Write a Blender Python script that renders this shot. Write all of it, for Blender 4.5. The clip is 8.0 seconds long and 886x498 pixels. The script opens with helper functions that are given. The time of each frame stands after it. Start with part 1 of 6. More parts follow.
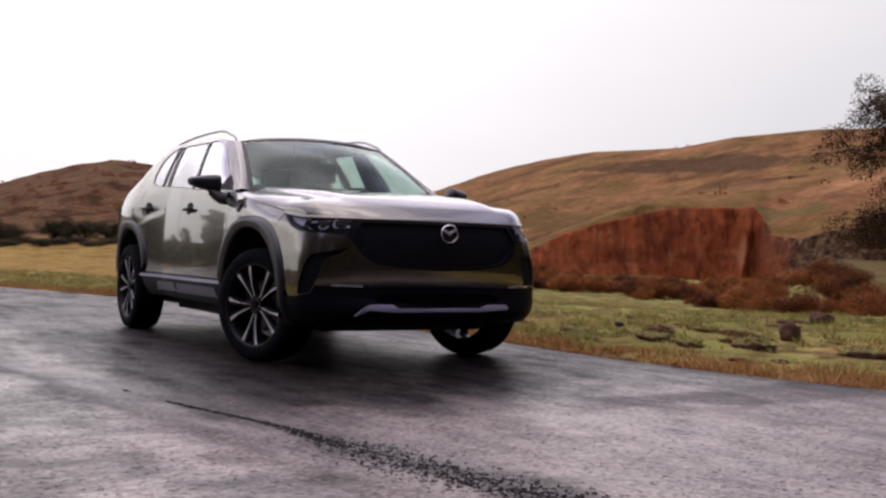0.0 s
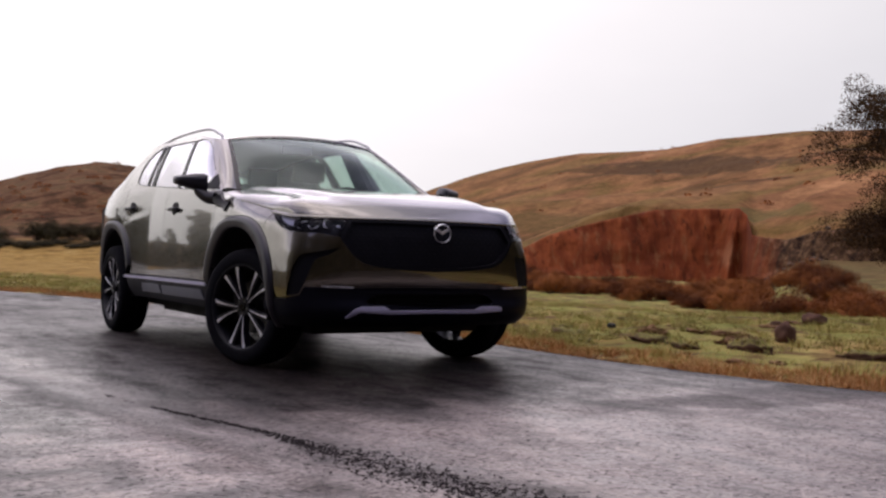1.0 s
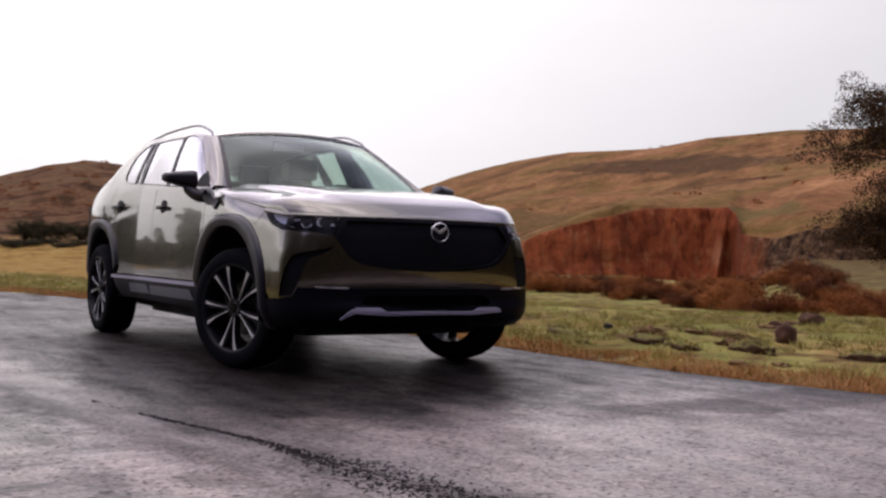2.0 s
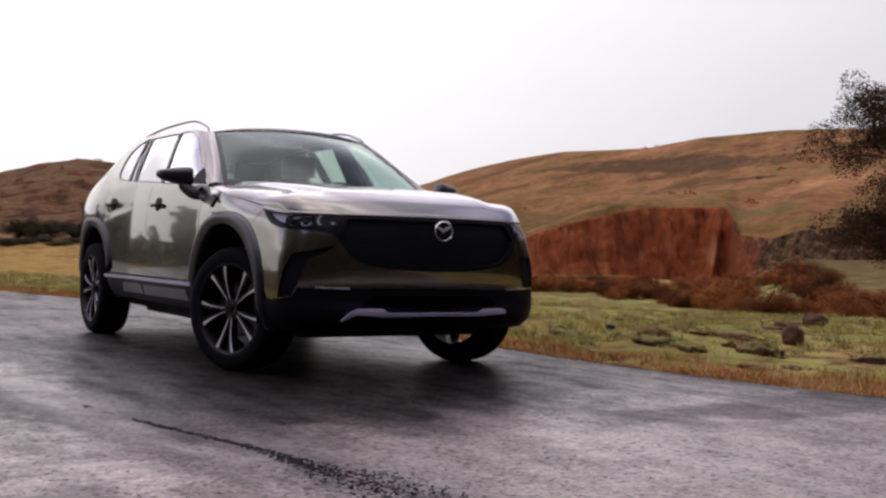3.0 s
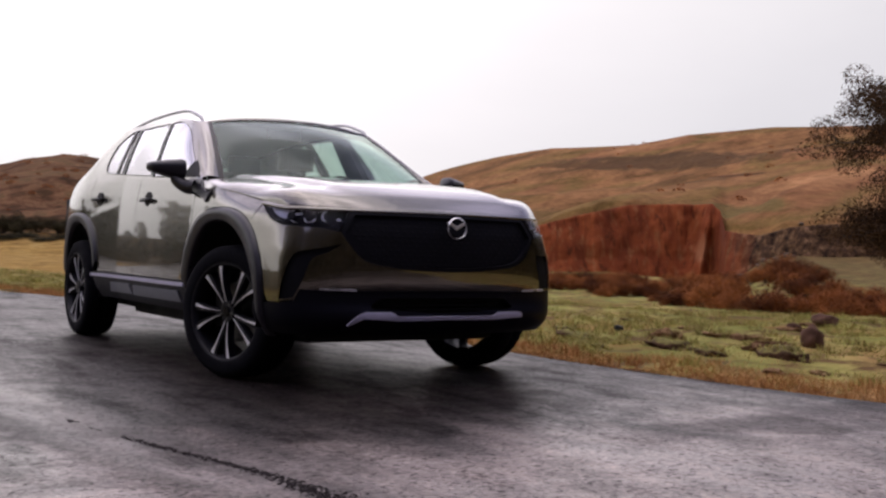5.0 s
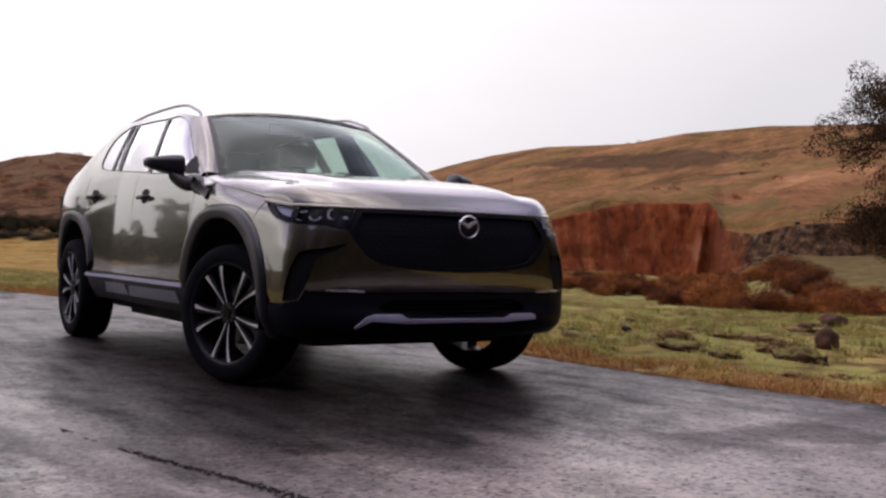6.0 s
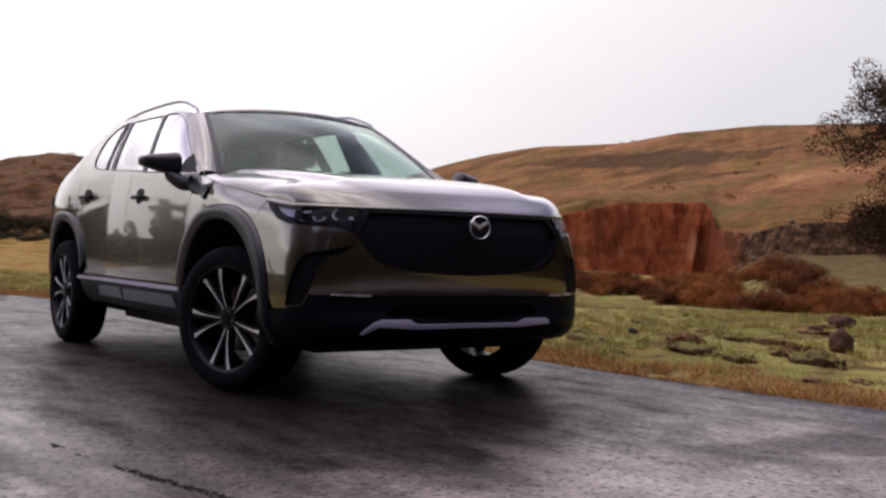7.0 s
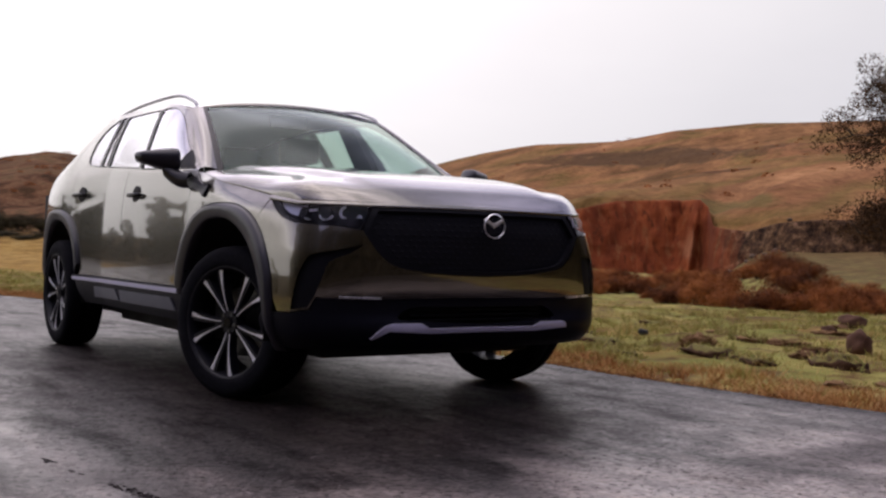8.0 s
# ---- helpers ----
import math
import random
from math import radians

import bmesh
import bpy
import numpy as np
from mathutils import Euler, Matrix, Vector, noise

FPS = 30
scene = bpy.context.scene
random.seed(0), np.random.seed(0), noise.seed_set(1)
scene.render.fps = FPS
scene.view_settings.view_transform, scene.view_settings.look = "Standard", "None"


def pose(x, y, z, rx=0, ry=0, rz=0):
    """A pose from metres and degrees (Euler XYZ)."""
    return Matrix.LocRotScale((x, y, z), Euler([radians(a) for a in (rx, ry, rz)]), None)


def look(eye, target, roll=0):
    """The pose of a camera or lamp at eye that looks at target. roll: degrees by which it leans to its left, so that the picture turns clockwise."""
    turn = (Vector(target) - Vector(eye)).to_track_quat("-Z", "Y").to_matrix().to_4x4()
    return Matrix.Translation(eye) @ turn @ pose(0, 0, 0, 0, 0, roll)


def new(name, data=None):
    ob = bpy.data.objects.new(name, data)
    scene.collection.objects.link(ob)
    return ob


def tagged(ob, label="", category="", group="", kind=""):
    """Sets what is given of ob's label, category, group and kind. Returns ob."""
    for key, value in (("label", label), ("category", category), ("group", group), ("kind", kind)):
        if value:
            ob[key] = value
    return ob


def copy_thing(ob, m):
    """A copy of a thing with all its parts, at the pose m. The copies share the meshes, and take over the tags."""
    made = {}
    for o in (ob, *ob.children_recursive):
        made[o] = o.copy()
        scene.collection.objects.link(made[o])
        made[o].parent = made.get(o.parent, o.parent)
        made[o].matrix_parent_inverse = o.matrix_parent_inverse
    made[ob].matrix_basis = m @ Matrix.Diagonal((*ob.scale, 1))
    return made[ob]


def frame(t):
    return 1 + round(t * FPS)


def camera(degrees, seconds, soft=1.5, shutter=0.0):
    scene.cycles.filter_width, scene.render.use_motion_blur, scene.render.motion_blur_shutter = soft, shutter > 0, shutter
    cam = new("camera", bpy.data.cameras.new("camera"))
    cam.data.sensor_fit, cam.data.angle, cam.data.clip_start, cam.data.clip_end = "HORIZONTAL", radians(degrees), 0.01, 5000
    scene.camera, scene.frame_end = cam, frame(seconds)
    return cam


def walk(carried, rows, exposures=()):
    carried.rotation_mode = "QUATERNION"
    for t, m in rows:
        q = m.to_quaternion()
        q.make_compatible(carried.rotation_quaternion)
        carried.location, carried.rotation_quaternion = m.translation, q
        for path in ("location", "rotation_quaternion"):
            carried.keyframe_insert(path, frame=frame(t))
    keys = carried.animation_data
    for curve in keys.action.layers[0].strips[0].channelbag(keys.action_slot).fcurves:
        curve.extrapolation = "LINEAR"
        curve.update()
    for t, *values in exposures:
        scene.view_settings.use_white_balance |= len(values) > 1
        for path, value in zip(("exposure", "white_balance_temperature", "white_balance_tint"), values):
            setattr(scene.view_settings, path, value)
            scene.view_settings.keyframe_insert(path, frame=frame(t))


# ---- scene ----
cam = camera(44.0, 8.0, soft=2.5)

PATH = [
    (0, (-3.371, -6.659, 0.73), (-2.356, -4.936, 0.734), 1.5),
    (0.5, (-3.349, -6.585, 0.726), (-2.322, -4.869, 0.733), 1.4),
    (1, (-3.322, -6.497, 0.719), (-2.285, -4.787, 0.727), 1.4),
    (1.5, (-3.293, -6.403, 0.721), (-2.246, -4.699, 0.728), 1.4),
    (3, (-3.209, -6.117, 0.722), (-2.146, -4.423, 0.727), 1.5),
    (3.5, (-3.184, -6.018, 0.721), (-2.116, -4.327, 0.724), 1.6),
    (4, (-3.155, -5.906, 0.722), (-2.081, -4.218, 0.725), 1.6),
    (4.5, (-3.126, -5.795, 0.73), (-2.047, -4.111, 0.731), 1.6),
    (6, (-3.031, -5.433, 0.731), (-1.94, -3.757, 0.728), 1.6),
    (6.5, (-2.997, -5.308, 0.734), (-1.901, -3.635, 0.731), 1.6),
    (7, (-2.961, -5.183, 0.738), (-1.86, -3.513, 0.735), 1.5),
    (7.5, (-2.924, -5.057, 0.74), (-1.82, -3.39, 0.736), 1.4),
    (8, (-2.885, -4.931, 0.743), (-1.778, -3.265, 0.737), 1.4),
]
walk(cam, [(t, look(eye, target, roll)) for t, eye, target, roll in PATH], [(0, 0.0, 6800, 20), (8, 0.0, 6800, 20)])

# ---- world and light ----
world = bpy.data.worlds.new("overcast_sky")
scene.world = world
world.use_nodes = True
wn, wl = world.node_tree.nodes, world.node_tree.links
wn.clear()
SUN_EL, SUN_AZ = 68.0, -34.0          # degrees; azimuth from +y towards +x


def wnode(kind, **kw):
    n = wn.new(kind)
    for k, v in kw.items():
        n.inputs[k].default_value = v
    return n


sky = wn.new("ShaderNodeTexSky")
sky.sky_type, sky.sun_disc = "NISHITA", False
sky.sun_elevation, sky.sun_rotation = radians(SUN_EL), radians(SUN_AZ)
sky_level = wnode("ShaderNodeVectorMath")
sky_level.operation = "SCALE"
sky_level.inputs["Scale"].default_value = 0.10
wl.new(sky.outputs[0], sky_level.inputs[0])
wtc = wn.new("ShaderNodeTexCoord")
wmap = wn.new("ShaderNodeMapping")
wmap.inputs["Scale"].default_value = (1.0, 1.0, 2.6)
wl.new(wtc.outputs["Generated"], wmap.inputs[0])
cloud = wnode("ShaderNodeTexNoise", Scale=2.4, Detail=5.0, Roughness=0.5)
wl.new(wmap.outputs[0], cloud.inputs["Vector"])
cramp = wn.new("ShaderNodeValToRGB")
cramp.color_ramp.elements[0].position, cramp.color_ramp.elements[0].color = 0.30, (0.89, 0.925, 0.915, 1)
cramp.color_ramp.elements[1].position, cramp.color_ramp.elements[1].color = 0.54, (0.95, 0.985, 0.97, 1)
wl.new(cloud.outputs["Fac"], cramp.inputs[0])
# bright low sky under a heavier blue-grey deck that breaks up towards the zenith
wsep = wn.new("ShaderNodeSeparateXYZ")
wl.new(wtc.outputs["Generated"], wsep.inputs[0])
heavy = wnode("ShaderNodeTexNoise", Scale=2.6, Detail=6.0, Roughness=0.55)
wl.new(wtc.outputs["Generated"], heavy.inputs["Vector"])
wlift = wn.new("ShaderNodeMath")
wlift.operation, wlift.inputs[1].default_value = "MULTIPLY_ADD", 0.24
wl.new(heavy.outputs["Fac"], wlift.inputs[0]), wl.new(wsep.outputs[2], wlift.inputs[2])
wdeck = wn.new("ShaderNodeValToRGB")
els = wdeck.color_ramp.elements
while len(els) < 6:
    els.new(0.5)
for e, (h, c) in zip(els, ((0.385, (1.0, 1.0, 1.0)), (0.46, (1.85, 1.83, 1.90)), (0.52, (1.2, 1.18, 1.4)), (0.60, (0.50, 0.50, 0.78)), (0.86, (0.46, 0.47, 0.70)), (1.0, (1.1, 1.1, 1.25)))):
    e.position, e.color = h, (*c, 1)
wl.new(wlift.outputs[0], wdeck.inputs[0])
wover = wn.new("ShaderNodeMix")
wover.data_type, wover.blend_type = "RGBA", "MULTIPLY"
wover.inputs[0].default_value = 1.0
wl.new(cramp.outputs[0], wover.inputs[6]), wl.new(wdeck.outputs[0], wover.inputs[7])
# broken cloud in the deck
wbreak = wnode("ShaderNodeTexNoise", Scale=3.4, Detail=5.0, Roughness=0.5)
wl.new(wtc.outputs["Generated"], wbreak.inputs["Vector"])
bramp = wn.new("ShaderNodeValToRGB")
bramp.color_ramp.elements[0].position, bramp.color_ramp.elements[0].color = 0.42, (0.50, 0.52, 0.58, 1)
bramp.color_ramp.elements[1].position, bramp.color_ramp.elements[1].color = 0.62, (1.9, 1.8, 1.75, 1)
wl.new(wbreak.outputs["Fac"], bramp.inputs[0])
wdeep = wn.new("ShaderNodeMapRange")
wdeep.inputs["From Min"].default_value, wdeep.inputs["From Max"].default_value = 0.48, 0.64
wl.new(wsep.outputs[2], wdeep.inputs[0])
wpatch = wn.new("ShaderNodeMix")
wpatch.data_type, wpatch.blend_type = "RGBA", "MULTIPLY"
wl.new(wdeep.outputs[0], wpatch.inputs[0]), wl.new(wover.outputs[2], wpatch.inputs[6]), wl.new(bramp.outputs[0], wpatch.inputs[7])
wmix = wn.new("ShaderNodeMix")
wmix.data_type = "RGBA"
wmix.inputs[0].default_value = 0.93
wl.new(sky_level.outputs[0], wmix.inputs[6])
wl.new(wpatch.outputs[2], wmix.inputs[7])
sd = Vector((math.sin(radians(SUN_AZ)) * math.cos(radians(SUN_EL)), math.cos(radians(SUN_AZ)) * math.cos(radians(SUN_EL)), math.sin(radians(SUN_EL))))
wdot = wn.new("ShaderNodeVectorMath")
wdot.operation, wdot.inputs[1].default_value = "DOT_PRODUCT", sd
wl.new(wtc.outputs["Generated"], wdot.inputs[0])
# the cloud is duller away from the sun
wback = wn.new("ShaderNodeMapRange")
wback.interpolation_type = "SMOOTHSTEP"
for sock, v in (("From Min", -0.55), ("From Max", 0.62), ("To Min", 0.0), ("To Max", 1.0)):
    wback.inputs[sock].default_value = v
wl.new(wdot.outputs["Value"], wback.inputs[0])
wtone = wn.new("ShaderNodeMix")
wtone.data_type = "RGBA"
wtone.inputs[6].default_value, wtone.inputs[7].default_value = (0.34, 0.38, 0.50, 1), (1, 1, 1, 1)
wl.new(wback.outputs[0], wtone.inputs[0])
wdull = wn.new("ShaderNodeVectorMath")
wdull.operation = "MULTIPLY"
wl.new(wmix.outputs[2], wdull.inputs[0]), wl.new(wtone.outputs[2], wdull.inputs[1])
# brighter cloud over the hills behind the car
ga, ge = radians(17), radians(35)
wlow = wn.new("ShaderNodeVectorMath")
wlow.operation, wlow.inputs[1].default_value = "DOT_PRODUCT", (math.sin(ga) * math.cos(ge), math.cos(ga) * math.cos(ge), math.sin(ge))
wl.new(wtc.outputs["Generated"], wlow.inputs[0])
wcl = wn.new("ShaderNodeMath")
wcl.operation, wcl.inputs[1].default_value = "MAXIMUM", 0.0
wl.new(wlow.outputs["Value"], wcl.inputs[0])
wpow = wn.new("ShaderNodeMath")
wpow.operation, wpow.inputs[1].default_value = "POWER", 13.0
wl.new(wcl.outputs[0], wpow.inputs[0])
wmul = wn.new("ShaderNodeVectorMath")
wmul.operation, wmul.inputs[0].default_value = "SCALE", (1.15, 1.11, 1.12)
wl.new(wpow.outputs[0], wmul.inputs["Scale"])
wadd = wn.new("ShaderNodeVectorMath")
wadd.operation = "ADD"
wl.new(wdull.outputs[0], wadd.inputs[0]), wl.new(wmul.outputs[0], wadd.inputs[1])
wbg = wn.new("ShaderNodeBackground")
wbg.inputs["Strength"].default_value = 1.03
wl.new(wadd.outputs[0], wbg.inputs[0])
wout = wn.new("ShaderNodeOutputWorld")
wl.new(wbg.outputs[0], wout.inputs[0])

sun = new("sun", bpy.data.lights.new("sun", "SUN"))
sun.data.energy, sun.data.angle, sun.data.color = 0.55, radians(80), (1.0, 0.94, 0.87)
sun.matrix_world = look(sd * 50, (0, 0, 0))

from mathutils import geometry

# ---- materials ----
def shader(name):
    m = bpy.data.materials.new(name)
    m.use_nodes = True
    return m, m.node_tree.nodes, m.node_tree.links, m.node_tree.nodes["Principled BSDF"]


def noise_at(n, l, vec, scale, detail=4.0, rough=0.55, stretch=None):
    if stretch:
        mp = n.new("ShaderNodeMapping")
        mp.inputs["Scale"].default_value = stretch
        l.new(vec, mp.inputs[0])
        vec = mp.outputs[0]
    t = n.new("ShaderNodeTexNoise")
    t.inputs["Scale"].default_value, t.inputs["Detail"].default_value, t.inputs["Roughness"].default_value = scale, detail, rough
    l.new(vec, t.inputs["Vector"])
    return t.outputs["Fac"]


def ramp(n, l, fac, stops):
    r = n.new("ShaderNodeValToRGB")
    els = r.color_ramp.elements
    while len(els) < len(stops):
        els.new(0.5)
    for e, (p, c) in zip(els, stops):
        e.position, e.color = p, (*c, 1) if len(c) == 3 else c
    l.new(fac, r.inputs[0])
    return r.outputs[0]


def mixc(n, l, fac, a, b, kind="MIX"):
    x = n.new("ShaderNodeMix")
    x.data_type, x.blend_type = "RGBA", kind
    for sock, v in ((x.inputs[0], fac), (x.inputs[6], a), (x.inputs[7], b)):
        if isinstance(v, (int, float)):
            sock.default_value = v
        elif isinstance(v, tuple):
            sock.default_value = (*v, 1)
        else:
            l.new(v, sock)
    return x.outputs[2]


def math2(n, l, op, a, b=0.0, clamp=False):
    x = n.new("ShaderNodeMath")
    x.operation, x.use_clamp = op, clamp
    for sock, v in zip(x.inputs, (a, b)):
        if isinstance(v, (int, float)):
            sock.default_value = v
        else:
            l.new(v, sock)
    return x.outputs[0]


def bump(n, l, b, height, strength, distance):
    x = n.new("ShaderNodeBump")
    x.inputs["Strength"].default_value, x.inputs["Distance"].default_value = strength, distance
    l.new(height, x.inputs["Height"])
    l.new(x.outputs[0], b.inputs["Normal"])


def simple(name, c, rough=0.5, metal=0.0, coat=0.0, spec=0.5, grain=0.12, scale=30.0, bumps=0.0, bdist=0.001):
    """A plain surface with slight variation of tone and roughness."""
    m, n, l, b = shader(name)
    tc = n.new("ShaderNodeTexCoord").outputs["Object"]
    f = noise_at(n, l, tc, scale)
    l.new(ramp(n, l, f, [(0.25, tuple(v * (1 - grain) for v in c)), (0.75, tuple(min(1, v * (1 + grain)) for v in c))]), b.inputs["Base Color"])
    f2 = noise_at(n, l, tc, scale * 0.17)
    l.new(math2(n, l, "ADD", math2(n, l, "MULTIPLY", f2, rough * 0.5), rough * 0.75), b.inputs["Roughness"])
    b.inputs["Metallic"].default_value, b.inputs["Coat Weight"].default_value = metal, coat
    b.inputs["Coat Roughness"].default_value, b.inputs["Specular IOR Level"].default_value = 0.03, spec
    if bumps:
        bump(n, l, b, f, bumps, bdist)
    return m


def tuft_mat(name, stops, scale=0.5, rough=0.8, rnd=0.45, each=0.0):
    """Foliage: colour by place at a large scale and by single leaf."""
    m, n, l, b = shader(name)
    g = n.new("ShaderNodeNewGeometry")
    f = noise_at(n, l, g.outputs["Position"], scale, 3.0)
    f = math2(n, l, "ADD", f, math2(n, l, "MULTIPLY", math2(n, l, "SUBTRACT", g.outputs["Random Per Island"], 0.5), rnd))
    if each:
        f = math2(n, l, "ADD", f, math2(n, l, "MULTIPLY", math2(n, l, "SUBTRACT", n.new("ShaderNodeObjectInfo").outputs["Random"], 0.5), each))
    l.new(ramp(n, l, f, stops), b.inputs["Base Color"])
    b.inputs["Roughness"].default_value = rough
    b.inputs["Specular IOR Level"].default_value = 0.06
    return m


def ground_mat():
    """Meadow, hill grass and bare earth on one sheet."""
    m, n, l, b = shader("meadow_ground")
    g = n.new("ShaderNodeNewGeometry")
    pos = g.outputs["Position"]
    sep = n.new("ShaderNodeSeparateXYZ")
    l.new(pos, sep.inputs[0])
    big = noise_at(n, l, pos, 0.030, 6.0, 0.6)
    mid = noise_at(n, l, pos, 0.35, 5.0, 0.6)
    fine = noise_at(n, l, pos, 6.0, 5.0, 0.65)
    near = ramp(n, l, mid, [(0.32, (0.180, 0.105, 0.045)), (0.42, (0.370, 0.250, 0.085)), (0.48, (0.270, 0.300, 0.080)), (0.56, (0.440, 0.400, 0.130)), (0.66, (0.510, 0.340, 0.135))])
    mott = noise_at(n, l, pos, 1.7, 5.0, 0.7)
    near = mixc(n, l, ramp(n, l, mott, [(0.48, (0, 0, 0)), (0.58, (1, 1, 1))]), near, (0.15, 0.092, 0.045))
    near = mixc(n, l, 0.6, near, ramp(n, l, fine, [(0.25, (0.30, 0.30, 0.28)), (0.75, (1.0, 1.0, 1.0))]), "MULTIPLY")
    # tone streaks aslant over the slopes that paint lit spurs and shaded hollows
    along = n.new("ShaderNodeCombineXYZ")
    for i, (axis, k) in enumerate((((0.70, -0.63, 0.34), 0.013), ((-0.25, 0.23, 0.94), 0.075), ((0.67, 0.74, 0.0), 0.010))):
        d = n.new("ShaderNodeVectorMath")
        d.operation, d.inputs[1].default_value = "DOT_PRODUCT", axis
        l.new(pos, d.inputs[0])
        l.new(math2(n, l, "MULTIPLY", d.outputs["Value"], k), along.inputs[i])
    streak = noise_at(n, l, along.outputs[0], 1.0, 6.0, 0.58)
    axes = []
    for axis in ((0.71, -0.70, 0.0), (0.70, 0.71, 0.0)):
        d = n.new("ShaderNodeVectorMath")
        d.operation, d.inputs[1].default_value = "DOT_PRODUCT", axis
        l.new(pos, d.inputs[0])
        axes.append(d.outputs["Value"])

    def slope_noise(kt, kr, kz, skew, detail, rough):
        """Noise drawn out up the slope and aslant across it."""
        v = n.new("ShaderNodeCombineXYZ")
        l.new(math2(n, l, "MULTIPLY", axes[0], kt), v.inputs[0])
        l.new(math2(n, l, "MULTIPLY", axes[1], kr), v.inputs[1])
        l.new(math2(n, l, "SUBTRACT", math2(n, l, "MULTIPLY", sep.outputs[2], kz), math2(n, l, "MULTIPLY", axes[0], skew)), v.inputs[2])
        return noise_at(n, l, v.outputs[0], 1.0, detail, rough)

    # broad colour bands up the slope, also for lit spurs and shaded hollows
    sweep = slope_noise(0.020, 0.006, 0.10, 0.030, 6.0, 0.58)
    hill = ramp(n, l, math2(n, l, "ADD", math2(n, l, "MULTIPLY", streak, 0.3), math2(n, l, "MULTIPLY", sweep, 0.7)), [(0.38, (0.090, 0.048, 0.024)), (0.44, (0.175, 0.094, 0.040)), (0.49, (0.320, 0.160, 0.072)), (0.53, (0.205, 0.128, 0.046)), (0.58, (0.270, 0.128, 0.060)), (0.64, (0.420, 0.215, 0.100))])
    blotch = slope_noise(0.20, 0.045, 0.42, 0.08, 6.0, 0.7)
    hill = mixc(n, l, 0.6, hill, ramp(n, l, blotch, [(0.34, (0.30, 0.27, 0.24)), (0.46, (0.66, 0.65, 0.62)), (0.6, (0.98, 0.96, 0.93))]), "MULTIPLY")
    # heather and bracken on the hill ahead
    sub = math2(n, l, "SUBTRACT", sep.outputs[1], math2(n, l, "MULTIPLY", sep.outputs[0], 1.6))
    heath = n.new("ShaderNodeMapRange")
    heath.inputs["From Min"].default_value, heath.inputs["From Max"].default_value = 20.0, 110.0
    l.new(sub, heath.inputs[0])
    dark = ramp(n, l, noise_at(n, l, pos, 0.085, 6.0, 0.68, (1.0, 1.0, 1.6)), [(0.38, (0.030, 0.017, 0.011)), (0.46, (0.085, 0.042, 0.024)), (0.54, (0.155, 0.083, 0.045)), (0.60, (0.080, 0.056, 0.028)), (0.68, (0.205, 0.118, 0.062))])
    hill = mixc(n, l, math2(n, l, "MULTIPLY", heath.outputs[0], 0.85), hill, dark)
    gold = n.new("ShaderNodeMapRange")
    gold.inputs["From Min"].default_value, gold.inputs["From Max"].default_value = 12.0, 40.0
    l.new(sub, gold.inputs[0])
    near = mixc(n, l, gold.outputs[0], near, ramp(n, l, mid, [(0.3, (0.17, 0.095, 0.030)), (0.5, (0.32, 0.20, 0.060)), (0.7, (0.38, 0.26, 0.095))]))
    rise = n.new("ShaderNodeMapRange")
    rise.inputs["From Min"].default_value, rise.inputs["From Max"].default_value = -0.6, 2.2
    l.new(math2(n, l, "ADD", sep.outputs[2], math2(n, l, "MULTIPLY", math2(n, l, "SUBTRACT", big, 0.5), 3.0)), rise.inputs[0])
    land = mixc(n, l, rise.outputs[0], near, hill)
    # unseen land left of the road, darkened for the car's reflections
    unseen_land = n.new("ShaderNodeMapRange")
    unseen_land.inputs["From Min"].default_value, unseen_land.inputs["From Max"].default_value = -5.5, -10.0
    l.new(sep.outputs[0], unseen_land.inputs[0])
    land = mixc(n, l, unseen_land.outputs[0], land, ramp(n, l, mid, [(0.35, (0.045, 0.034, 0.018)), (0.6, (0.105, 0.080, 0.042))]))
    # darker patches in the hollows, greener turf on the near spur
    for (px, py, pz), wide, tall, deep, c, amount in (((168, 168, 21.3), 30, 3.4, 60, (0.085, 0.050, 0.026), 0.85), ((155, 182, 20.2), 18, 1.1, 40, (0.110, 0.058, 0.028), 0.7), ((100, 132, 6.3), 26, 2.0, 40, (0.115, 0.078, 0.030), 0.7), ((117, 104, 12.4), 5, 0.5, 20, (0.075, 0.034, 0.018), 0.8), ((84.5, 73.5, 5.7), 5.5, 1.2, 20, (0.135, 0.110, 0.040), 0.7), ((175, 140, 23.5), 16, 1.0, 40, (0.13, 0.062, 0.030), 0.7), ((56, 45, 0.9), 26, 3.0, 30, (0.120, 0.084, 0.038), 0.8)):
        off = n.new("ShaderNodeVectorMath")
        off.operation, off.inputs[1].default_value = "SUBTRACT", (px, py, pz)
        l.new(pos, off.inputs[0])
        terms = []
        for axis, size in (((0.71, -0.70, 0.0), wide), ((0.0, 0.0, 1.0), tall), ((0.70, 0.71, 0.0), deep)):
            d = n.new("ShaderNodeVectorMath")
            d.operation, d.inputs[1].default_value = "DOT_PRODUCT", tuple(v / size for v in axis)
            l.new(off.outputs[0], d.inputs[0])
            terms.append(math2(n, l, "MULTIPLY", d.outputs["Value"], d.outputs["Value"]))
        reach = math2(n, l, "ADD", math2(n, l, "ADD", math2(n, l, "ADD", terms[0], terms[1]), terms[2]), math2(n, l, "MULTIPLY", math2(n, l, "SUBTRACT", blotch, 0.5), 2.6))
        spot = ramp(n, l, reach, [(0.45, (amount,) * 3), (1.15, (0, 0, 0))])
        land = mixc(n, l, spot, land, c)
    land = mixc(n, l, 0.75, land, ramp(n, l, noise_at(n, l, pos, 0.9, 6.0, 0.72), [(0.36, (0.62, 0.60, 0.58)), (0.50, (0.95, 0.95, 0.94)), (0.64, (1.2, 1.2, 1.18))]), "MULTIPLY")
    l.new(land, b.inputs["Base Color"])
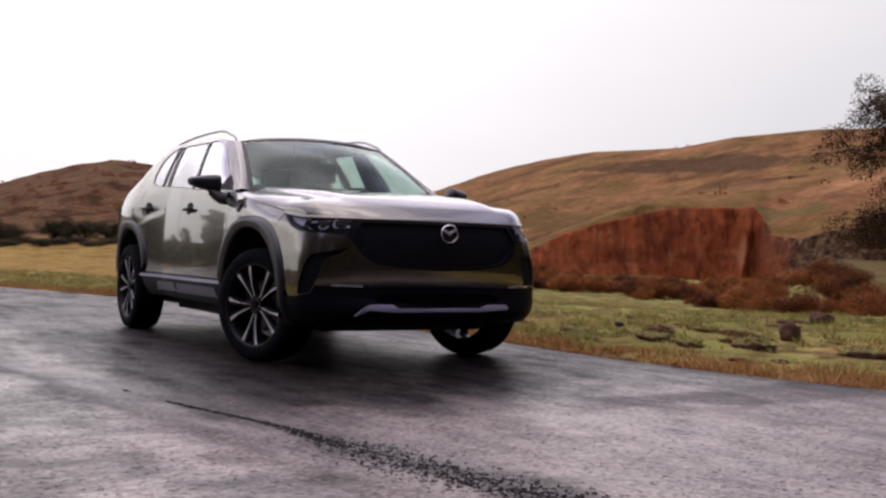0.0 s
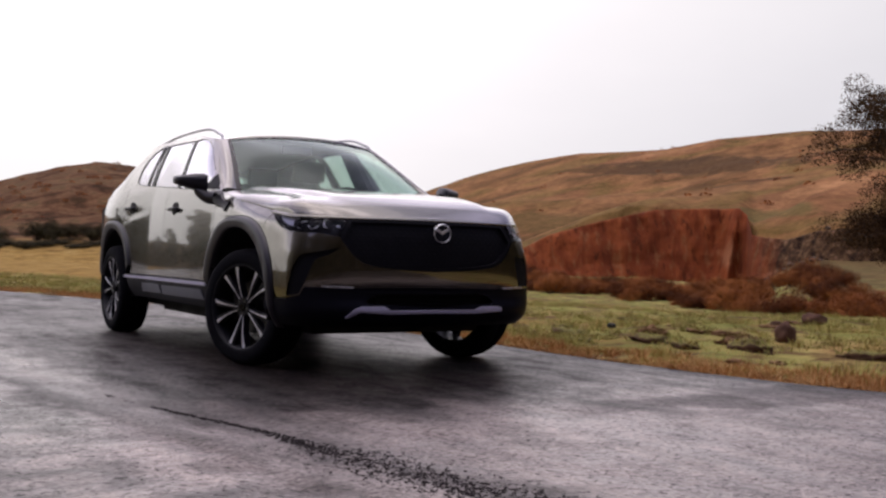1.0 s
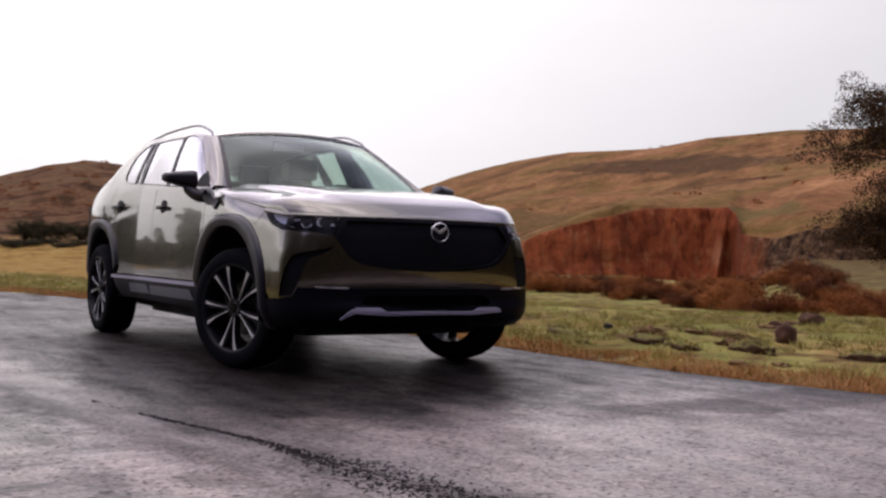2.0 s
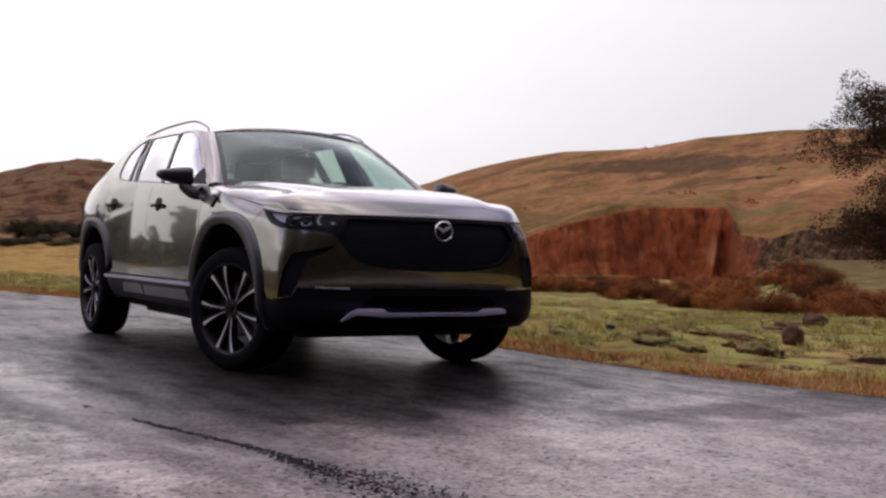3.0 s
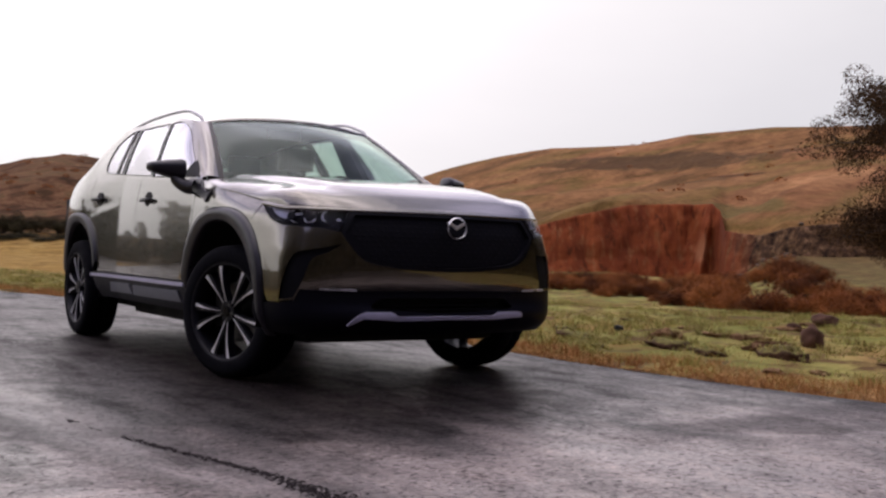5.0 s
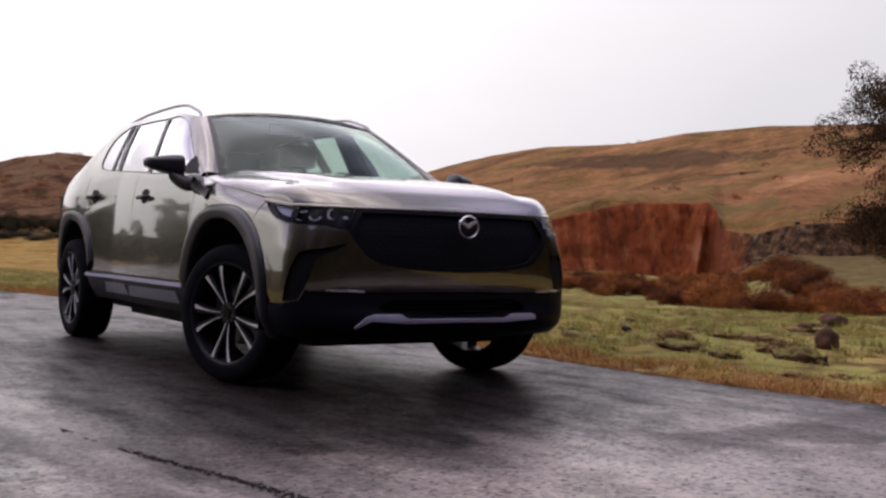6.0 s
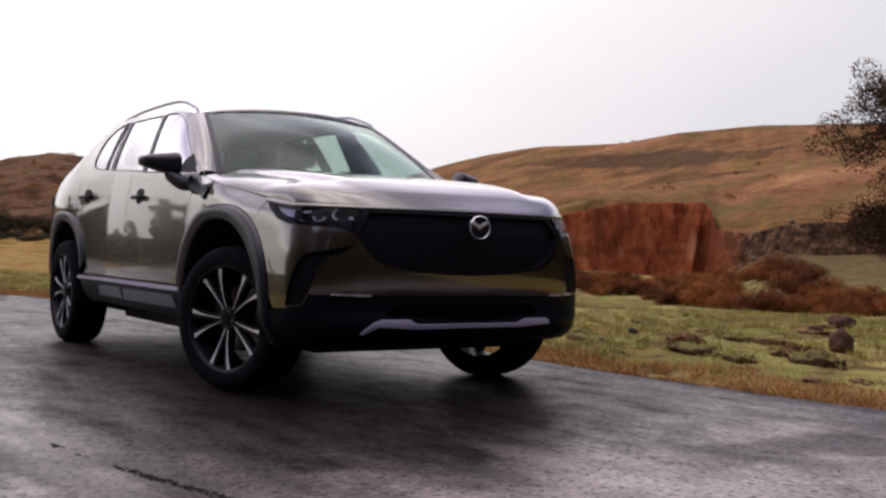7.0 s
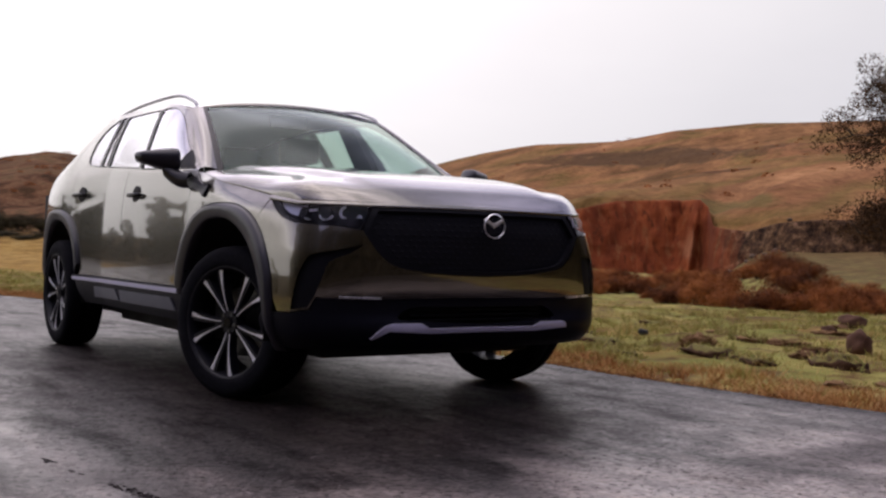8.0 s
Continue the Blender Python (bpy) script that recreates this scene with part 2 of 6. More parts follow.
    b.inputs["Roughness"].default_value, b.inputs["Specular IOR Level"].default_value = 0.95, 0.02
    bump(n, l, b, fine, 0.6, 0.05)
    return m


def asphalt_mat(name):
    """Worn damp asphalt: stones, tar, damp patches, one dark lengthwise seam, painted car shade and sheen."""
    m, n, l, b = shader(name)
    pos = n.new("ShaderNodeNewGeometry").outputs["Position"]
    sep = n.new("ShaderNodeSeparateXYZ")
    l.new(pos, sep.inputs[0])
    stone = n.new("ShaderNodeTexVoronoi")
    stone.inputs["Scale"].default_value = 70.0
    l.new(pos, stone.inputs["Vector"])
    fine = noise_at(n, l, pos, 130.0, 3.0)
    grit = noise_at(n, l, pos, 26.0, 4.0, 0.7)
    patch = noise_at(n, l, pos, 0.75, 5.0, 0.6, (1.0, 0.55, 1.0))
    blot = noise_at(n, l, pos, 4.5, 5.0, 0.65)
    swell = noise_at(n, l, pos, 1.6, 3.0, 0.5, (0.7, 1.3, 1.0))
    col = ramp(n, l, stone.outputs["Color"], [(0.0, (0.006, 0.005, 0.0052)), (0.6, (0.013, 0.011, 0.0115)), (0.85, (0.030, 0.025, 0.026)), (1.0, (0.14, 0.12, 0.125))])
    col = mixc(n, l, 0.8, col, ramp(n, l, patch, [(0.35, (0.55, 0.52, 0.54)), (0.62, (1.25, 1.18, 1.2))]), "MULTIPLY")
    # paler near end: sky sheen is put into this colour along with a drier tone
    dry = n.new("ShaderNodeMapRange")
    dry.interpolation_type = "SMOOTHSTEP"
    dry.inputs["From Min"].default_value, dry.inputs["From Max"].default_value = -1.75, -2.75
    l.new(math2(n, l, "ADD", sep.outputs[1], math2(n, l, "ADD", math2(n, l, "MULTIPLY", math2(n, l, "SUBTRACT", patch, 0.5), 4.0), math2(n, l, "MULTIPLY", math2(n, l, "SUBTRACT", blot, 0.5), 1.2))), dry.inputs[0])
    back_end = n.new("ShaderNodeMapRange")
    back_end.inputs["From Min"].default_value, back_end.inputs["From Max"].default_value = -8.0, -6.0
    l.new(sep.outputs[1], back_end.inputs[0])
    dry = math2(n, l, "MULTIPLY", dry.outputs[0], back_end.outputs[0])
    col = mixc(n, l, dry, col, ramp(n, l, stone.outputs["Color"], [(0.0, (0.070, 0.059, 0.056)), (0.5, (0.215, 0.183, 0.174)), (0.85, (0.285, 0.245, 0.232)), (1.0, (0.45, 0.39, 0.375))]))
    # blotches where damp still darkens the surface
    spots = noise_at(n, l, pos, 1.5, 7.0, 0.68, (1.6, 0.8, 1.0))
    col = mixc(n, l, 1.0, col, ramp(n, l, spots, [(0.40, (0.36, 0.34, 0.33)), (0.48, (0.85, 0.83, 0.81)), (0.58, (1.15, 1.11, 1.07))]), "MULTIPLY")
    # seam: a wandering band along the road
    line = math2(n, l, "ADD", math2(n, l, "ADD", sep.outputs[0], 2.36), math2(n, l, "MULTIPLY", sep.outputs[1], 0.14))
    line = math2(n, l, "ADD", line, math2(n, l, "MULTIPLY", math2(n, l, "SUBTRACT", blot, 0.5), 0.35))
    # beyond the seam the old surface is duller and patchy
    old = n.new("ShaderNodeMapRange")
    old.interpolation_type = "SMOOTHSTEP"
    old.inputs["From Min"].default_value, old.inputs["From Max"].default_value = 0.06, -0.22
    l.new(math2(n, l, "ADD", line, math2(n, l, "MULTIPLY", math2(n, l, "SUBTRACT", swell, 0.5), 0.3)), old.inputs[0])
    old = old.outputs[0]
    worn = ramp(n, l, noise_at(n, l, pos, 1.9, 5.0, 0.6, (0.8, 1.5, 1.0)), [(0.43, (0, 0, 0)), (0.56, (1, 1, 1))])
    stain = math2(n, l, "MULTIPLY", old, math2(n, l, "SUBTRACT", 1.0, worn))
    col = mixc(n, l, math2(n, l, "MULTIPLY", stain, 0.8), col, (0.034, 0.028, 0.027))
    # frayed damp strip along the crack
    fray = math2(n, l, "ADD", math2(n, l, "ADD", sep.outputs[0], 2.20), math2(n, l, "MULTIPLY", sep.outputs[1], 0.20))
    fray = math2(n, l, "ABSOLUTE", math2(n, l, "ADD", fray, math2(n, l, "MULTIPLY", math2(n, l, "SUBTRACT", swell, 0.5), 0.25)))
    fray = math2(n, l, "ADD", fray, math2(n, l, "MULTIPLY", math2(n, l, "SUBTRACT", grit, 0.5), 0.55))
    fray = ramp(n, l, fray, [(0.04, (0.8, 0.8, 0.8)), (0.20, (0, 0, 0))])
    col = mixc(n, l, fray, col, (0.030, 0.024, 0.024))
    line = math2(n, l, "ABSOLUTE", math2(n, l, "ADD", line, math2(n, l, "MULTIPLY", math2(n, l, "SUBTRACT", swell, 0.5), 0.30)))
    band = ramp(n, l, line, [(0.0, (1, 1, 1)), (0.20, (0, 0, 0))])
    # a second dark band that crosses towards the verge
    cross = math2(n, l, "ADD", math2(n, l, "ADD", sep.outputs[1], 2.45), math2(n, l, "MULTIPLY", math2(n, l, "SUBTRACT", swell, 0.5), 0.9))
    cross = math2(n, l, "ABSOLUTE", math2(n, l, "ADD", cross, math2(n, l, "MULTIPLY", math2(n, l, "SUBTRACT", blot, 0.5), 0.3)))
    wide = n.new("ShaderNodeMapRange")
    wide.inputs["From Min"].default_value, wide.inputs["From Max"].default_value, wide.inputs["To Max"].default_value = 0.0, 0.9, 0.24
    l.new(sep.outputs[0], wide.inputs[0])
    cross = math2(n, l, "MAXIMUM", math2(n, l, "SUBTRACT", cross, wide.outputs[0]), 0.0)
    cross = math2(n, l, "MULTIPLY", ramp(n, l, cross, [(0.0, (1, 1, 1)), (0.16, (0, 0, 0))]), ramp(n, l, math2(n, l, "ADD", sep.outputs[0], 0.3), [(0.0, (0, 0, 0)), (0.6, (0.75, 0.75, 0.75))]))
    pits = ramp(n, l, noise_at(n, l, pos, 34.0, 3.0, 0.6), [(0.58, (0, 0, 0)), (0.63, (1, 1, 1))])
    band = math2(n, l, "MAXIMUM", math2(n, l, "MAXIMUM", math2(n, l, "MAXIMUM", band, math2(n, l, "MULTIPLY", fray, 0.7)), cross), pits)
    col = mixc(n, l, math2(n, l, "MULTIPLY", cross, 0.75), col, (0.022, 0.018, 0.018))
    col = mixc(n, l, math2(n, l, "MULTIPLY", pits, 0.8), col, (0.008, 0.0065, 0.007))
    l.new(col, b.inputs["Base Color"])
    damp = math2(n, l, "ADD", math2(n, l, "MULTIPLY", patch, 0.50), math2(n, l, "ADD", math2(n, l, "MULTIPLY", blot, 0.30), math2(n, l, "MULTIPLY", grit, 0.20)))
    rough = ramp(n, l, damp, [(0.42, (0.31,) * 3), (0.50, (0.38,) * 3), (0.59, (0.47,) * 3)])
    # standing film of water in the wheel track of the outer lane
    wet = n.new("ShaderNodeMapRange")
    wet.interpolation_type = "SMOOTHSTEP"
    wet.inputs["From Min"].default_value, wet.inputs["From Max"].default_value = -0.9, -1.9
    l.new(math2(n, l, "ADD", sep.outputs[0], math2(n, l, "MULTIPLY", math2(n, l, "SUBTRACT", patch, 0.5), 2.0)), wet.inputs[0])
    rough = mixc(n, l, math2(n, l, "MULTIPLY", wet.outputs[0], 0.75), rough, ramp(n, l, damp, [(0.42, (0.17,) * 3), (0.52, (0.26,) * 3), (0.60, (0.40,) * 3)]))
    # the parked car's soft shade and dark reflection, put into lower gloss round it
    car_shade = n.new("ShaderNodeMapRange")
    car_shade.interpolation_type = "SMOOTHSTEP"
    car_shade.inputs["From Min"].default_value, car_shade.inputs["From Max"].default_value = -2.55, -1.6
    aslant = math2(n, l, "SUBTRACT", sep.outputs[1], math2(n, l, "MULTIPLY", math2(n, l, "ADD", sep.outputs[0], 0.9), 0.5))
    l.new(math2(n, l, "ADD", aslant, math2(n, l, "MULTIPLY", math2(n, l, "SUBTRACT", patch, 0.5), 1.6)), car_shade.inputs[0])
    car_shade = car_shade.outputs[0]
    shade_side = n.new("ShaderNodeMapRange")
    shade_side.interpolation_type = "SMOOTHSTEP"
    shade_side.inputs["From Min"].default_value, shade_side.inputs["From Max"].default_value = -2.15, -1.7
    l.new(math2(n, l, "ADD", sep.outputs[0], math2(n, l, "MULTIPLY", math2(n, l, "SUBTRACT", swell, 0.5), 0.8)), shade_side.inputs[0])
    car_shade = math2(n, l, "MULTIPLY", car_shade, shade_side.outputs[0])
    rough = mixc(n, l, math2(n, l, "MULTIPLY", car_shade, 0.85), rough, ramp(n, l, damp, [(0.42, (0.38,) * 3), (0.52, (0.46,) * 3), (0.60, (0.55,) * 3)]))
    rough = mixc(n, l, math2(n, l, "MULTIPLY", dry, 0.8), rough, (0.42, 0.42, 0.42))
    l.new(mixc(n, l, math2(n, l, "MULTIPLY", band, 0.7), rough, (0.60, 0.60, 0.60)), b.inputs["Roughness"])
    dull = ramp(n, l, damp, [(0.445, (1.25,) * 3), (0.54, (0.5,) * 3)])
    dull = mixc(n, l, 0.85, dull, ramp(n, l, stone.outputs["Color"], [(0.15, (0.35,) * 3), (0.60, (0.9,) * 3), (0.9, (1.5,) * 3)]), "MULTIPLY")
    # wheel-worn streaks along the road
    streaks = noise_at(n, l, pos, 1.0, 6.0, 0.68, (4.5, 0.9, 1.0))
    dull = mixc(n, l, 1.0, dull, ramp(n, l, streaks, [(0.40, (0.20,) * 3), (0.50, (0.90,) * 3), (0.60, (1.8,) * 3)]), "MULTIPLY")
    dull = mixc(n, l, car_shade, dull, mixc(n, l, 1.0, dull, (0.24, 0.24, 0.24), "MULTIPLY"))
    dull = mixc(n, l, old, dull, mixc(n, l, worn, (0.14, 0.14, 0.14), dull))
    l.new(mixc(n, l, math2(n, l, "MULTIPLY", band, 0.85), dull, (0.06, 0.06, 0.06)), b.inputs["Specular IOR Level"])
    b.inputs["IOR"].default_value, b.inputs["Specular Tint"].default_value = 1.62, (1.0, 0.83, 0.75, 1)
    film = ramp(n, l, damp, [(0.43, (0.5,) * 3), (0.51, (0.0,) * 3)])
    l.new(mixc(n, l, math2(n, l, "MAXIMUM", car_shade, math2(n, l, "MULTIPLY", band, 0.8)), film, (0.0, 0.0, 0.0)), b.inputs["Coat Weight"])
    b.inputs["Coat Roughness"].default_value, b.inputs["Coat IOR"].default_value = 0.40, 1.45
    h = math2(n, l, "ADD", math2(n, l, "MULTIPLY", stone.outputs["Distance"], 0.7), math2(n, l, "MULTIPLY", fine, 0.25))
    h = math2(n, l, "ADD", h, math2(n, l, "MULTIPLY", grit, 1.8))
    h = math2(n, l, "ADD", h, math2(n, l, "MULTIPLY", blot, 3.0))
    h = math2(n, l, "ADD", h, math2(n, l, "MULTIPLY", swell, 6.5))
    h = math2(n, l, "ADD", h, math2(n, l, "MULTIPLY", noise_at(n, l, pos, 2.4, 4.0, 0.5, (0.30, 2.0, 1.0)), 4.5))
    h = math2(n, l, "SUBTRACT", h, math2(n, l, "MULTIPLY", pits, 0.8))
    bump(n, l, b, h, 0.34, 0.0045)
    return m


def turf_mat():
    """Dark soil on steep sides, painting in their shaded undersides, grass on what lies flat."""
    m, n, l, b = shader("turf_with_dark_sides")
    g = n.new("ShaderNodeNewGeometry")
    sep = n.new("ShaderNodeSeparateXYZ")
    l.new(g.outputs["Normal"], sep.inputs[0])
    f = noise_at(n, l, g.outputs["Position"], 14.0, 5.0, 0.65)
    soil = ramp(n, l, f, [(0.3, (0.045, 0.026, 0.018)), (0.7, (0.130, 0.070, 0.044))])
    turf = ramp(n, l, f, [(0.3, (0.11, 0.080, 0.036)), (0.55, (0.175, 0.160, 0.052)), (0.75, (0.21, 0.125, 0.06))])
    k = math2(n, l, "ADD", sep.outputs[2], math2(n, l, "MULTIPLY", math2(n, l, "SUBTRACT", f, 0.5), 1.2))
    l.new(mixc(n, l, ramp(n, l, k, [(0.62, (0, 0, 0)), (0.82, (1, 1, 1))]), soil, turf), b.inputs["Base Color"])
    b.inputs["Roughness"].default_value, b.inputs["Specular IOR Level"].default_value = 0.95, 0.05
    bump(n, l, b, f, 0.8, 0.02)
    return m


def cliff_mat():
    m, n, l, b = shader("red_earth")
    pos = n.new("ShaderNodeNewGeometry").outputs["Position"]
    s = noise_at(n, l, pos, 0.50, 5.0, 0.55, (1.0, 1.0, 0.30))
    f = noise_at(n, l, pos, 0.25, 5.0, 0.6, (0.5, 0.5, 2.5))
    c = ramp(n, l, s, [(0.30, (0.189, 0.043, 0.021)), (0.48, (0.314, 0.075, 0.033)), (0.64, (0.425, 0.109, 0.044)), (0.76, (0.597, 0.230, 0.110))])
    pale = noise_at(n, l, pos, 1.3, 5.0, 0.65, (1.0, 1.0, 0.22))
    c = mixc(n, l, ramp(n, l, pale, [(0.54, (0, 0, 0)), (0.66, (0.75, 0.75, 0.75))]), c, (0.40, 0.165, 0.08))
    c = mixc(n, l, ramp(n, l, pale, [(0.34, (0.7, 0.7, 0.7)), (0.44, (0, 0, 0))]), c, (0.085, 0.026, 0.014))
    c = mixc(n, l, 0.6, c, ramp(n, l, f, [(0.35, (0.55, 0.48, 0.44)), (0.6, (1.0, 1.0, 1.0))]), "MULTIPLY")
    c = mixc(n, l, 1.0, c, (0.68, 0.70, 0.60), "MULTIPLY")
    # the low bank beyond the cliff's end is grey-brown rubble
    d = n.new("ShaderNodeVectorMath")
    d.operation, d.inputs[1].default_value = "DOT_PRODUCT", (0.71, -0.70, 0.0)
    l.new(pos, d.inputs[0])
    end = n.new("ShaderNodeMapRange")
    end.inputs["From Min"].default_value, end.inputs["From Max"].default_value = 6.2, 9.0
    l.new(math2(n, l, "ADD", d.outputs["Value"], math2(n, l, "MULTIPLY", math2(n, l, "SUBTRACT", pale, 0.5), 5.0)), end.inputs[0])
    rubble = noise_at(n, l, pos, 1.4, 6.0, 0.7)
    c = mixc(n, l, end.outputs[0], c, ramp(n, l, rubble, [(0.38, (0.022, 0.013, 0.009)), (0.50, (0.070, 0.038, 0.022)), (0.58, (0.125, 0.072, 0.036)), (0.70, (0.24, 0.135, 0.085))]))
    # paler patch low on the buttress, painted for its lit face
    sp = n.new("ShaderNodeSeparateXYZ")
    l.new(pos, sp.inputs[0])
    near_end = math2(n, l, "ADD", math2(n, l, "ABSOLUTE", math2(n, l, "SUBTRACT", d.outputs["Value"], 4.6)), math2(n, l, "MULTIPLY", math2(n, l, "ABSOLUTE", math2(n, l, "SUBTRACT", sp.outputs[2], 1.2)), 0.5))
    c = mixc(n, l, ramp(n, l, math2(n, l, "ADD", near_end, math2(n, l, "MULTIPLY", math2(n, l, "SUBTRACT", pale, 0.5), 2.0)), [(0.45, (0.6, 0.6, 0.6)), (1.1, (0, 0, 0))]), c, (0.40, 0.18, 0.09))
    l.new(c, b.inputs["Base Color"])
    b.inputs["Roughness"].default_value, b.inputs["Specular IOR Level"].default_value = 0.95, 0.1
    bump(n, l, b, s, 0.8, 0.25)
    return m


M_GROUND, M_ROAD, M_CLIFF = ground_mat(), asphalt_mat("wet_asphalt"), cliff_mat()

# ---- land ----
def grid_object(name, verts, nu, nv, material, smooth=True, closed=False):
    """A mesh from an array of nu x nv points."""
    v = np.asarray(verts, dtype=np.float32).reshape(-1, 3)
    i = np.arange(nu if closed else nu - 1)[:, None]
    j = np.arange(nv - 1)[None, :]
    k = (i + 1) % nu
    q = np.stack([i * nv + j, k * nv + j, k * nv + j + 1, i * nv + j + 1], -1).reshape(-1)
    me = bpy.data.meshes.new(name)
    me.vertices.add(len(v)), me.vertices.foreach_set("co", v.ravel())
    me.loops.add(len(q)), me.loops.foreach_set("vertex_index", q.astype(np.int32))
    me.polygons.add(len(q) // 4)
    me.polygons.foreach_set("loop_start", np.arange(0, len(q), 4, dtype=np.int32))
    me.polygons.foreach_set("use_smooth", np.full(len(q) // 4, smooth))
    me.update(calc_edges=True)
    me.validate()
    me.materials.append(material)
    return new(name, me)


def tri_object(name, verts, tris, material, smooth=False):
    v, q = np.asarray(verts, dtype=np.float32).reshape(-1, 3), np.asarray(tris, dtype=np.int32).ravel()
    me = bpy.data.meshes.new(name)
    me.vertices.add(len(v)), me.vertices.foreach_set("co", v.ravel())
    me.loops.add(len(q)), me.loops.foreach_set("vertex_index", q)
    me.polygons.add(len(q) // 3)
    me.polygons.foreach_set("loop_start", np.arange(0, len(q), 3, dtype=np.int32))
    me.polygons.foreach_set("use_smooth", np.full(len(q) // 3, smooth))
    me.update(calc_edges=True)
    me.materials.append(material)
    return new(name, me)


def step(a, b, x):
    t = np.clip((np.asarray(x, float) - a) / (b - a), 0, 1)
    return t * t * (3 - 2 * t)


def wave_noise(x, y, size, seed, octaves=4):
    """Smooth value noise on arrays, about -1 to 1."""
    x, y = np.asarray(x, float), np.asarray(y, float)
    out, amp, tot = np.zeros(np.broadcast(x, y).shape), 1.0, 0.0
    for o in range(octaves):
        tab = np.random.RandomState(seed * 17 + o).uniform(-1, 1, (256, 256))
        u, v = x / size + 91.7 * seed, y / size + 37.3 * seed
        iu, iv = np.floor(u).astype(int), np.floor(v).astype(int)
        fu, fv = u - iu, v - iv
        fu, fv = fu * fu * (3 - 2 * fu), fv * fv * (3 - 2 * fv)
        t = lambda a, b: tab[(iu + a) % 256, (iv + b) % 256]
        out = out + amp * ((t(0, 0) * (1 - fu) + t(1, 0) * fu) * (1 - fv) + (t(0, 1) * (1 - fu) + t(1, 1) * fu) * fv)
        tot, amp, size = tot + amp, amp * 0.5, size * 0.5
    return out / tot


HUB = (-3.3, -6.5)      # middle of the plan of the hills


def road_edge(y):
    y = np.asarray(y, float)
    ahead = np.where(y < 14, 1.62 - 0.0176 * y * y, 1.62 - 0.0176 * 196 - 0.493 * (y - 14))
    back = np.where(y > -2.5, 1.62 + 0.07 * y * y, 2.06 - 0.35 * (y + 2.5))
    return np.where(y > 0, ahead, back)


def road_width(y):
    """Road width; the unseen left side is wide behind, narrow ahead, for car reflections."""
    return 18.0 - 13.6 * step(-4.0, 1.0, y)


# ridge of the far hills: azimuth, elevation in degrees, distance
# unseen rows behind and to the left are added for the car's reflections
RIDGE = np.array([(-180, 12, 300), (-140, 11, 300), (-90, 5.0, 340), (-50, 2.2, 380), (-20, 1.4, 400), (0, 2.0, 420), (8.4, 2.73, 400), (9.7, 3.2, 390), (11.8, 3.8, 380), (13.6, 4.15, 375), (15.3, 4.05, 370), (18, 3.5, 370), (22, 2.3, 370),
                  (26, 2.2, 340), (30.3, 3.24, 320), (32.9, 4.19, 310), (35.3, 4.82, 305), (38.2, 5.36, 300), (42.5, 5.57, 300), (45.2, 6.12, 300), (49.3, 6.51, 300), (55, 6.6, 300), (65, 6.0, 300), (85, 6.0, 300), (120, 10, 300), (180, 12, 300)])
# shoulder above the red cliff: azimuth, crest distance, crest height
SHOULDER = np.array([(-180, 120, 0), (30, 112, 0), (33, 112, 0.2), (35, 115, 1.9), (36.8, 122, 3.6), (39.5, 134, 6.0), (43.5, 156, 9.8), (47, 172, 13.2), (52, 182, 16.5), (60, 185, 17), (75, 180, 9), (100, 160, 1), (180, 120, 0)])
CLIFF_A, CLIFF_B = 34.6, 46.9
# top of the red bank: azimuth, distance, height
BANK = np.array([(34.0, 100, -1.1), (35.1, 103, 1.0), (36.8, 106, 2.7), (39.5, 108, 4.2), (42.2, 111, 5.5), (44.5, 113, 5.75), (46.3, 113, 5.8), (46.7, 110, 5.0), (46.95, 104, 3.0), (47.6, 101, 2.7), (48.6, 99, 2.5), (50, 96, 3.2), (52, 95, 3.5), (55, 95, 3.4), (58, 95, 2.0)])


def plain(x, y, r, az):
    s = x - road_edge(y)
    s = np.where(s > 0, s, np.maximum(0, -s - road_width(y)))
    low = -1.40 - 0.65 * step(60, 190, r) * step(33, 22, az)
    z = low * step(2, 37, s)
    z = z + 0.042 * wave_noise(x, y, 0.55, 4, 3) * step(0.5, 1.5, s) * step(22, 12, r)
    z = z + 0.085 * wave_noise(x, y, 1.5, 3, 4) * step(0.3, 2.0, s) + 0.12 * wave_noise(x, y, 7.0, 5, 3) * step(2, 12, s)
    z = z + 0.5 * wave_noise(x, y, 40.0, 6, 3) * step(40, 90, r)
    return z - 0.035 * step(0.25, -0.15, x - road_edge(y)) * step(-0.25, 0.15, x - road_edge(y) + road_width(y))


